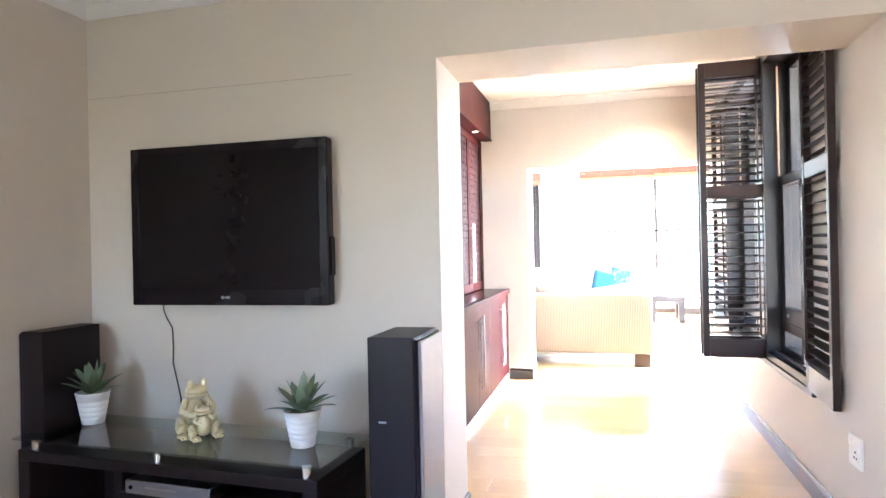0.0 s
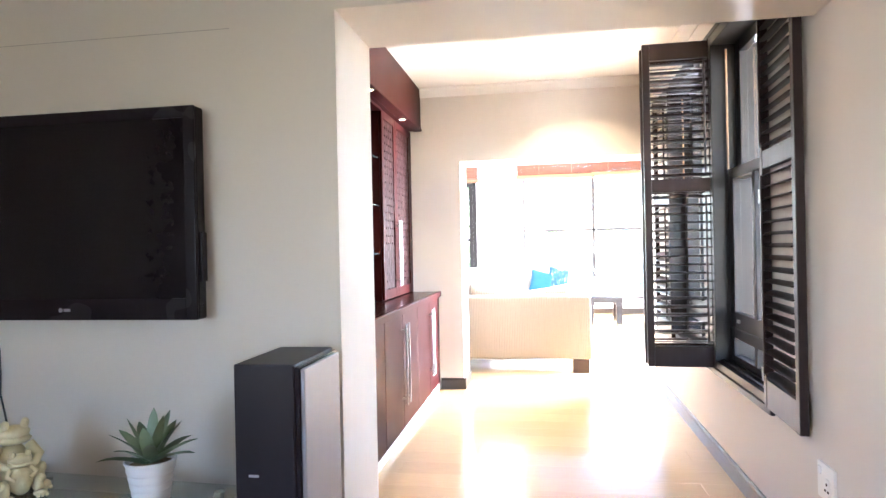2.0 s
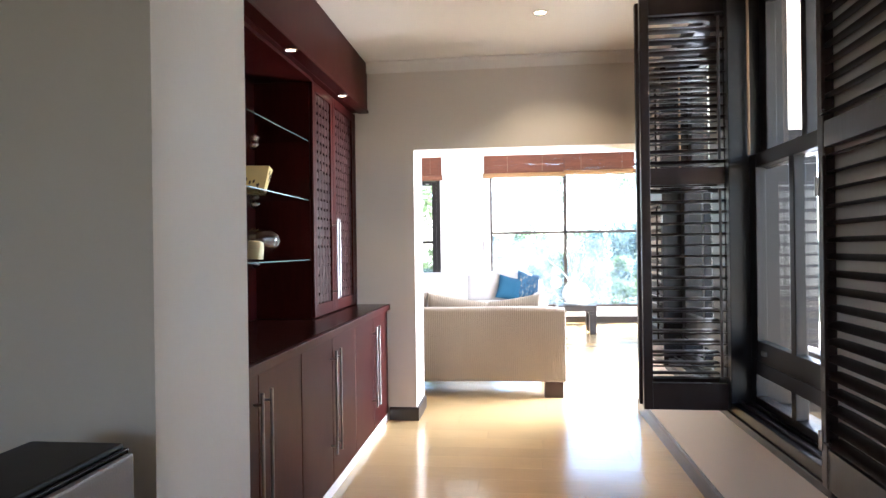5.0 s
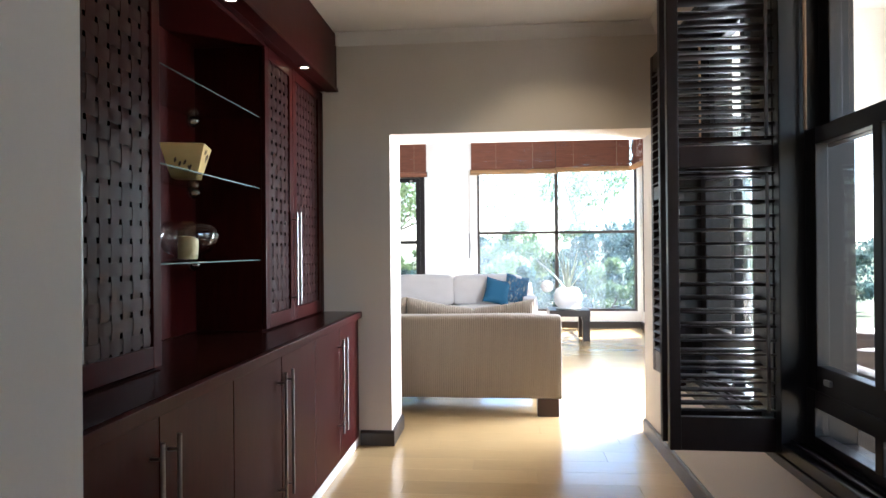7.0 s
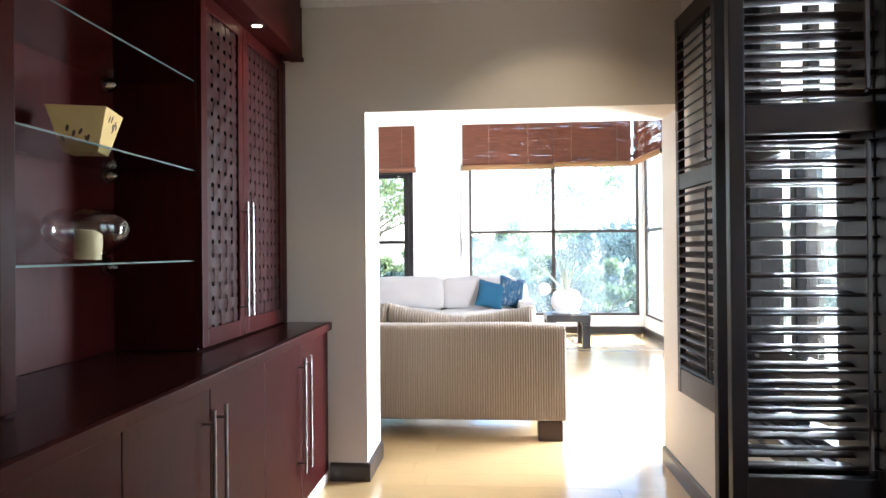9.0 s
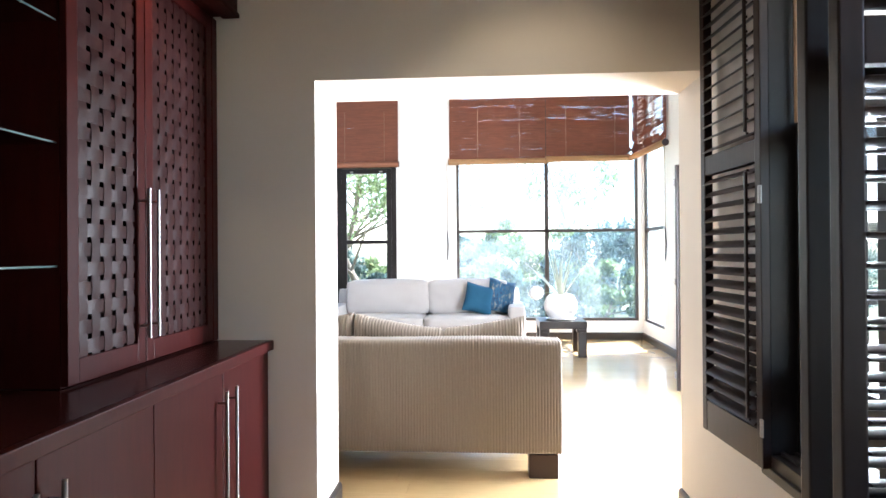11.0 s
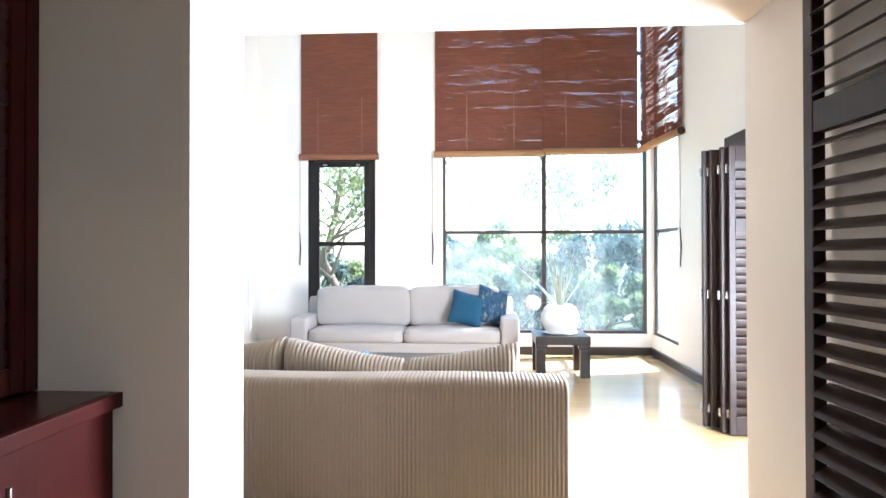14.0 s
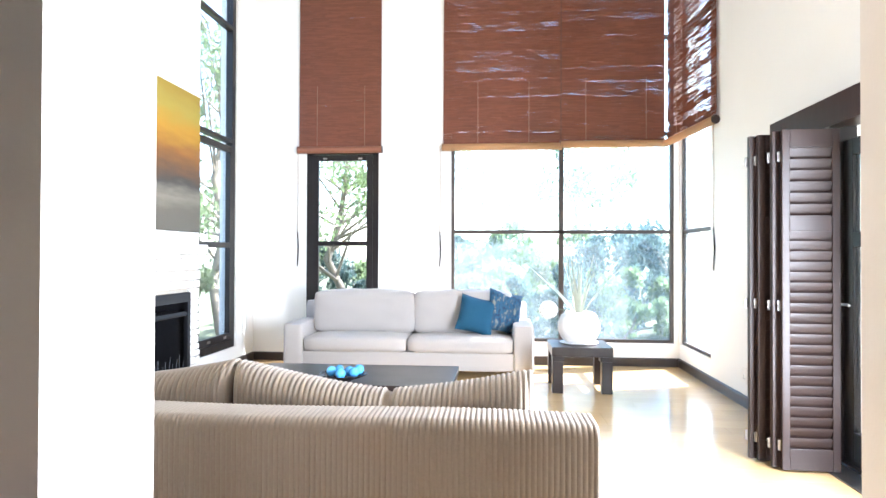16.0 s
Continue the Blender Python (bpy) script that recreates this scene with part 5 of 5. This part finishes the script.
fb = part("firebox", wall_bm("x", FX - 0.01, 0.03, (OB[0], OB[1]), (OB[2], OB[3]), [(OB[0] + 0.07, OB[1] - 0.05, OB[2] + 0.03, OB[3] - 0.08)]), M_IRON, fp, "black iron firebox frame")
bm = box_bm((XLL + 0.02, OB[0] + 0.002, OB[2] + 0.002), (XLL + 0.04, OB[1] - 0.002, OB[3] - 0.002))
for lo, hi in (((XLL + 0.04, OB[0] + 0.002, OB[2] + 0.002), (FX - 0.012, OB[0] + 0.014, OB[3] - 0.002)), ((XLL + 0.04, OB[1] - 0.014, OB[2] + 0.002), (FX - 0.012, OB[1] - 0.002, OB[3] - 0.002)), ((XLL + 0.04, OB[0] + 0.014, OB[2] + 0.002), (FX - 0.012, OB[1] - 0.014, OB[2] + 0.014)), ((XLL + 0.04, OB[0] + 0.014, OB[3] - 0.014), (FX - 0.012, OB[1] - 0.014, OB[3] - 0.002))):
    add_box(bm, lo, hi)
part("firebox_lining", bm, M_IRON, fp, "plain black lining")
part("hood", box_bm((FX - 0.16, OB[0] + 0.07, OB[3] - 0.2), (FX + 0.015, OB[1] - 0.05, OB[3] - 0.16), 0.01), M_IRON, fp)
gr = thing("fire_grate", pose(FX - 0.08, 10.4, 0.2), "black iron fire grate in the fireplace", "fire grate")
for k in range(16):
    yk = -0.42 + 0.056 * k
    part("bar", tube(bmesh.new(), [(-0.12, yk, 0.06), (0.05, yk, 0.06), (0.085, yk, 0.12), (0.08 + 0.01 * (k % 2), yk + 0.012, 0.2 + 0.03 * (k % 3))], 0.007, 6), M_IRON, gr)
part("rail", tube(bmesh.new(), [(0.075, -0.45, 0.1), (0.075, 0.46, 0.1)], 0.008, 6), M_IRON, gr)
for y in (-0.4, 0.4):
    part("foot", box_bm((-0.1, y - 0.015, 0), (-0.07, y + 0.015, 0.056)), M_IRON, gr)
    part("foot", box_bm((0.03, y - 0.015, 0), (0.06, y + 0.015, 0.056)), M_IRON, gr)


def painting_mat():
    m = mat("abstract_paint", (0.5, 0.4, 0.2), 0.6, grain=0.05, scale=40, bump=0.2)
    n, l = m.node_tree.nodes, m.node_tree.links
    b = n["Principled BSDF"]
    tc = n.new("ShaderNodeTexCoord")
    sep = n.new("ShaderNodeSeparateXYZ")
    l.new(tc.outputs["Object"], sep.inputs[0])
    mp = n.new("ShaderNodeMapping")
    mp.inputs["Scale"].default_value = (1, 1.2, 6)
    no = n.new("ShaderNodeTexNoise")
    no.inputs["Scale"].default_value, no.inputs["Detail"].default_value = 2.0, 6
    l.new(tc.outputs["Object"], mp.inputs[0])
    l.new(mp.outputs[0], no.inputs["Vector"])
    k = n.new("ShaderNodeMath")
    k.operation = "MULTIPLY_ADD"
    l.new(no.outputs[0], k.inputs[0])
    k.inputs[1].default_value = 0.22
    l.new(sep.outputs[2], k.inputs[2])
    k2 = n.new("ShaderNodeMath")
    k2.operation = "MULTIPLY_ADD"
    l.new(k.outputs[0], k2.inputs[0])
    k2.inputs[1].default_value, k2.inputs[2].default_value = 1 / 1.19, -0.09
    cr = n.new("ShaderNodeValToRGB")
    e = cr.color_ramp.elements
    e[0].position, e[0].color = 0.0, (0.085, 0.075, 0.06, 1)
    e[1].position, e[1].color = 1.0, (0.27, 0.18, 0.025, 1)
    for p, c in ((0.14, (0.10, 0.085, 0.065, 1)), (0.24, (0.17, 0.15, 0.12, 1)), (0.34, (0.035, 0.03, 0.026, 1)), (0.42, (0.09, 0.042, 0.018, 1)), (0.55, (0.2, 0.08, 0.012, 1)), (0.7, (0.36, 0.19, 0.012, 1)), (0.85, (0.30, 0.23, 0.04, 1))):
        q = e.new(p)
        q.color = c
    l.new(k2.outputs[0], cr.inputs[0])
    l.new(cr.outputs[0], b.inputs["Base Color"])
    return m


pic = thing("painting", pose(FX, 10.52, 1.49), "unframed abstract canvas in yellow, brown and grey above the mantel", "painting")
part("canvas", box_bm((0.002, -0.53, 0), (0.035, 0.53, 1.19), 0.004), painting_mat(), pic)

# faint plaster joint across the television wall
solid("wall_joint", box_bm((XL1, Y_TV - 0.0022, 2.084), (-0.98, Y_TV, 2.0858)), M_CRACK, "hairline plaster joint across the wall", "trim")

# ---------------------------------------------------------------- outside
solid("ground", box_bm((-200, -150, -0.4), (200, 300, -0.16)), M_LAWN, "green lawn around the house", "ground")
# frame for that added, unseen opening
solid("window_behind_frame", frame_bm(-2.3, -1.2, 1.0, 2.15, (0.05, 0.05, 0.05, 0.05), 0.06, -2.7, "y"), M_FRAME, "added unseen window frame in the wall behind", "window")
# frame of the unseen side window added for the fill lamp
solid("window_left_frame", frame_bm(-1.6, -0.2, 0.9, 2.2, (0.06, 0.06, 0.06, 0.06), 0.06, XL1 - 0.1, "x", [(-0.93, -0.87, 0.96, 2.14)]), M_FRAME, "added unseen window frame in the side wall", "window")
solid("patio_roof", box_bm((XR + 0.24, -3.0, 2.86), (3.3, Y_FB - 0.22, 3.0)), M_CORNICE, "white covered patio roof", "roof")
# unseen slab, added to block direct sun through the garden door
solid("door_canopy", box_bm((XLR + 0.22, Y_FB - 0.219, 2.86), (4.95, 10.6, 3.0)), M_CORNICE, "added unseen slab that keeps sun off the garden door", "roof")
solid("patio_beam", box_bm((2.62, 6.85, 2.2), (4.4, Y_FB - 0.22, 2.859), 0.01), M_PATIO_WALL, "cream rendered patio beam", "beam")
for x, y in ((4.56, 6.95), (2.7, 0.8)):
    solid("patio_column", box_bm((x - 0.16, y - 0.16, -0.16), (x + 0.16, y + 0.16, 2.858), 0.01), M_PATIO_WALL, "cream rendered patio column", "column")


def outdoor_sofa(m, label):
    root = thing("wicker_sofa", m, label, "outdoor sofa")
    part("seat_frame", box_bm((-0.7, -0.35, 0.05), (0.7, 0.35, 0.32), 0.02), M_WICKER, root)
    part("backrest", box_bm((-0.7, 0.25, 0.32), (0.7, 0.35, 0.78), 0.02), M_WICKER, root)
    for s in (-1, 1):
        part("armrest", box_bm((min(s * 0.7, s * 0.6), -0.35, 0.32), (max(s * 0.7, s * 0.6), 0.25, 0.58), 0.02), M_WICKER, root)
        part("cushion", soft_box((min(s * 0.59, 0.004 * s), -0.33, 0.32), (max(s * 0.59, 0.004 * s), 0.22, 0.44), 0.02, 0.04, 5, s + 3), M_SOFA2, root, "pale seat cushion", smooth=70)
        for y in (-0.3, 0.3):
            part("foot", box_bm((s * 0.63 - 0.03, y - 0.03, 0), (s * 0.63 + 0.03, y + 0.03, 0.05)), M_WICKER, root)
    return root


outdoor_sofa(pose(1.95, 5.4, -0.01, 0, 0, 90), "brown wicker outdoor sofa standing under the window")
outdoor_sofa(pose(3.7, 8.8, -0.16, 0, 0, -120), "brown wicker outdoor sofa with pale cushions on the terrace")
ocp = tagged(new("outdoor_pillow", finish(pillow_bm(0.5, 0.5, 0.18), "outdoor_pillow", M_CUSHION_BLUE, 60)), "bright blue pillow on the outdoor sofa", "pillow")
ocp.matrix_basis = pose(3.62, 8.75, 0.5, -20, 0, -120)

for k, (x, y, s) in enumerate(((4.6, 10.3, 0.5), (5.3, 10.9, 0.65), (4.9, 11.6, 0.45), (6.1, 11.4, 0.5), (5.7, 9.9, 0.4))):
    bm = bmesh.new()
    bmesh.ops.create_icosphere(bm, subdivisions=3, radius=1.0)
    for v in bm.verts:
        v.co *= 1 + 0.35 * noise.noise(v.co * 1.6 + Vector((k * 3, 0, 0)))
        v.co = Vector((v.co.x * s, v.co.y * s * 0.8, v.co.z * s * 0.55))
    r = tagged(new("garden_rock", finish(bm, "garden_rock", M_ROCK, 40)), "pale grey boulder in the garden bed", "rock", "garden rocks")
    r.matrix_basis = pose(x, y, -0.16 + s * 0.2, 0, 0, 40 * k)


def leaf_cloud(rng, centres, count, size, long=2.2):
    verts, faces = [], []
    for c, rad in centres:
        for _ in range(count):
            d = Vector((rng.gauss(0, 1), rng.gauss(0, 1), rng.gauss(0, 1))).normalized() * (rng.random() ** 0.45)
            p = Vector(c) + Vector((d.x * rad[0], d.y * rad[1], d.z * rad[2]))
            q = Euler((rng.uniform(0, 6.3), rng.uniform(0, 6.3), rng.uniform(0, 6.3))).to_matrix()
            s = size * rng.uniform(0.6, 1.3)
            k = len(verts)
            for u, w in ((-long / 2, 0), (0, 0.5), (long / 2, 0), (0, -0.5)):
                verts.append(p + q @ Vector((u * s, w * s, 0.12 * s * abs(u))))
            faces.append((k, k + 1, k + 2, k + 3))
    return verts, faces


def tree(m, seed, h, spread, label, leaf_mat, n_clumps=26, leaves=160, size=0.07, trunk=0.12, low=0.25, category="tree"):
    rng = random.Random(seed)
    root = thing("tree" if category == "tree" else "shrub", m, label, category)
    bm = bmesh.new()
    pts = [Vector((0, 0, 0))]
    for i in range(6):
        pts.append(pts[-1] + Vector((rng.uniform(-0.12, 0.12) * spread, rng.uniform(-0.12, 0.12) * spread, h * 0.8 / 6)))
    tube(bm, pts, [trunk * (1 - 0.8 * i / 6) for i in range(7)], 8)
    centres = []
    for k in range(n_clumps):
        t = low + (1 - low) * (k + rng.random()) / n_clumps
        i = min(5, int(t * 0.95 * 6))
        base = pts[i].lerp(pts[i + 1], rng.random())
        az = rng.uniform(0, 6.283)
        reach = spread * rng.uniform(0.35, 1.0) * (1 - 0.55 * max(0, t - 0.5))
        tip = Vector((math.cos(az) * reach, math.sin(az) * reach, h * min(1.0, t * 0.9 + rng.uniform(0.02, 0.14))))
        mid = base.lerp(tip, 0.5) + Vector((rng.uniform(-0.15, 0.15), rng.uniform(-0.15, 0.15), rng.uniform(0, 0.25))) * spread * 0.5
        r0 = trunk * 0.42 * (1 - 0.6 * t)
        tube(bm, [base, mid, tip], [r0, r0 * 0.6, r0 * 0.18], 6)
        side = tip + Vector((rng.uniform(-0.4, 0.4), rng.uniform(-0.4, 0.4), rng.uniform(0, 0.3))) * spread * 0.5
        tube(bm, [mid, mid.lerp(side, 0.6), side], [r0 * 0.45, r0 * 0.3, r0 * 0.1], 5)
        cr = spread * rng.uniform(0.16, 0.30)
        centres.append((tip, (cr, cr, cr * 0.75)))
        if rng.random() < 0.6:
            centres.append((side, (cr * 0.8, cr * 0.8, cr * 0.6)))
    part("trunk", bm, M_BARK, root, smooth=60)
    v, f = leaf_cloud(rng, centres, leaves, size)
    me = bpy.data.meshes.new("crown")
    me.from_pydata(v, [], f)
    me.materials.append(leaf_mat)
    o = part("crown", me, leaf_mat, root)
    o["kind"] = "stuff"
    return root


G = -0.165
tree(pose(-2.9, 17.2, G), 2, 5.2, 2.6, "gnarled garden tree with light green leaves", M_LEAVES, 34, 90, 0.055, 0.10, 0.25)
tree(pose(-5.6, 13.6, G), 4, 6.0, 2.4, "slender garden tree with sparse leaves", M_LEAVES, 26, 70, 0.075, 0.11, 0.2)
tree(pose(-4.5, 16.3, G), 14, 7.0, 2.3, "slender garden tree with many thin branches", M_LEAVES, 40, 70, 0.055, 0.10, 0.12)
tree(pose(-7.5, 17.0, G), 5, 6.5, 3.2, "tall garden tree with dense leaves", M_LEAVES, 28, 80, 0.085, 0.15, 0.15)
tree(pose(1.0, 22.5, G), 6, 3.4, 2.4, "airy garden tree with thin branches", M_LEAVES, 14, 22, 0.07, 0.06, 0.2)
tree(pose(3.0, 27.0, G), 7, 5.8, 2.4, "tall garden tree with pale leaves", M_LEAVES, 20, 45, 0.09, 0.12, 0.5)
SB = "dense green garden shrub"
for k, (x, y, h, w, mt) in enumerate(((2.2, 17.6, 1.75, 1.2, M_LEAVES2), (3.6, 18.2, 1.85, 1.4, M_LEAVES2), (5.2, 18.0, 1.8, 1.3, M_LEAVES), (0.5, 17.8, 1.7, 0.95, M_LEAVES), (-0.5, 18.6, 1.9, 0.9, M_LEAVES2),
                                     (-1.8, 18.8, 1.6, 1.1, M_LEAVES), (-3.6, 18.6, 1.8, 1.2, M_LEAVES2), (-5.4, 15.2, 1.7, 1.1, M_LEAVES), (-5.2, 12.0, 1.8, 1.0, M_LEAVES2), (-5.6, 10.2, 2.2, 1.1, M_LEAVES),
                                     (7.6, 17.5, 1.6, 1.2, M_LEAVES2), (9.4, 13.6, 1.7, 1.2, M_LEAVES), (8.2, 10.2, 2.0, 1.2, M_LEAVES2), (8.8, 7.6, 2.4, 1.3, M_LEAVES), (9.0, 5.0, 2.3, 1.3, M_LEAVES2), (1.4, 20.6, 2.0, 1.4, M_LEAVES), (-7.8, 14.2, 2.2, 1.4, M_LEAVES2), (0.0, 16.2, 1.0, 0.7, M_LEAVES), (1.2, 16.0, 0.95, 0.75, M_LEAVES2), (2.4, 16.1, 1.1, 0.8, M_LEAVES), (3.7, 16.3, 1.1, 0.8, M_LEAVES2), (5.0, 16.0, 1.0, 0.8, M_LEAVES), (-2.0, 16.4, 0.9, 0.7, M_LEAVES2), (-0.9, 16.6, 1.0, 0.7, M_LEAVES), (4.2, 14.6, 0.8, 0.6, M_LEAVES2))):
    tree(pose(x, y, G), 40 + k, h, w, SB if mt is M_LEAVES else "dense blue-green garden shrub", mt, 22, 150, 0.055, 0.03, 0.05, "shrub")

# terrace paving; the door side is added to bounce sun into the living room
pav = solid("pavement", box_bm((XR + 0.24, -3, -0.16), (6.4, Y_FB - 0.22, -0.03)), M_MORTAR, "pale terrace paving beside the house, bouncing sun indoors", "pavement")
pav2 = solid("pavement_door", box_bm((XLR + 0.22, Y_FB - 0.219, -0.16), (6.4, 13.6, -0.03)), M_MORTAR, "pale terrace paving beside the house, bouncing sun indoors", "pavement")
slab = finish(box_bm((0.004, 0.004, 0), (0.596, 0.596, 0.018), 0.003, 1), "slab", M_PATIO)
for p, x0, y0, nx, ny in ((pav, XR + 0.26, 2.6, 8, 7), (pav2, XLR + 0.24, Y_FB - 0.2, 6, 10)):
    for i in range(nx):
        for j in range(ny):
            o = new("slab", slab)
            o.parent = p
            o.matrix_basis = pose(x0 + 0.6 * i, y0 + 0.6 * j, -0.03)

# ---------------------------------------------------------------- floor boards
fl = solid("floor", box_bm((XLL - 0.15, -2.75, -0.15), (XLR + 0.2, YLB + 0.15, -0.009)), M_SUBFLOOR, "honey-coloured wooden plank floor", "floor")
PW, PL = 0.192, 1.285
plank = finish(box_bm((0.0003, 0.0003, -0.0085), (PL - 0.0003, PW - 0.0003, 0), 0.0005, 1), "plank", M_FLOOR)
rest = bmesh.new()
count = 0
rng = random.Random(9)
j = 0
y = -2.6
while y < YLB:
    xa, xb = (XLL, XLR) if y > Y_FB - PW else (X_CAB, XR) if y > Y_TVB - PW else (XL1, XR)
    x = xa - rng.uniform(0.1, PL)
    while x < xb:
        a, b = max(x, xa), min(x + PL, xb)
        if b - a > 0.03:
            if y > 0.6 and not (xa < -2 and b < -2.0 and y < 6) and count < 298:
                if b - a > PL - 0.001:
                    o = new("plank", plank)
                    o.matrix_basis = pose(a, y, 0)
                else:
                    o = new("plank", finish(box_bm((0.0003, 0.0003, -0.0085), (b - a - 0.0003, PW - 0.0003, 0), 0.0005, 1), "plank", M_FLOOR))
                    o.matrix_basis = pose(a, y, 0)
                o.parent = fl
                count += 1
            else:
                add_box(rest, (a + 0.0006, y + 0.0006, -0.0085), (b - 0.0006, y + PW - 0.0006, 0))
        x += PL
    y += PW
o = part("planks", rest, M_FLOOR, fl)
o["kind"] = "stuff"
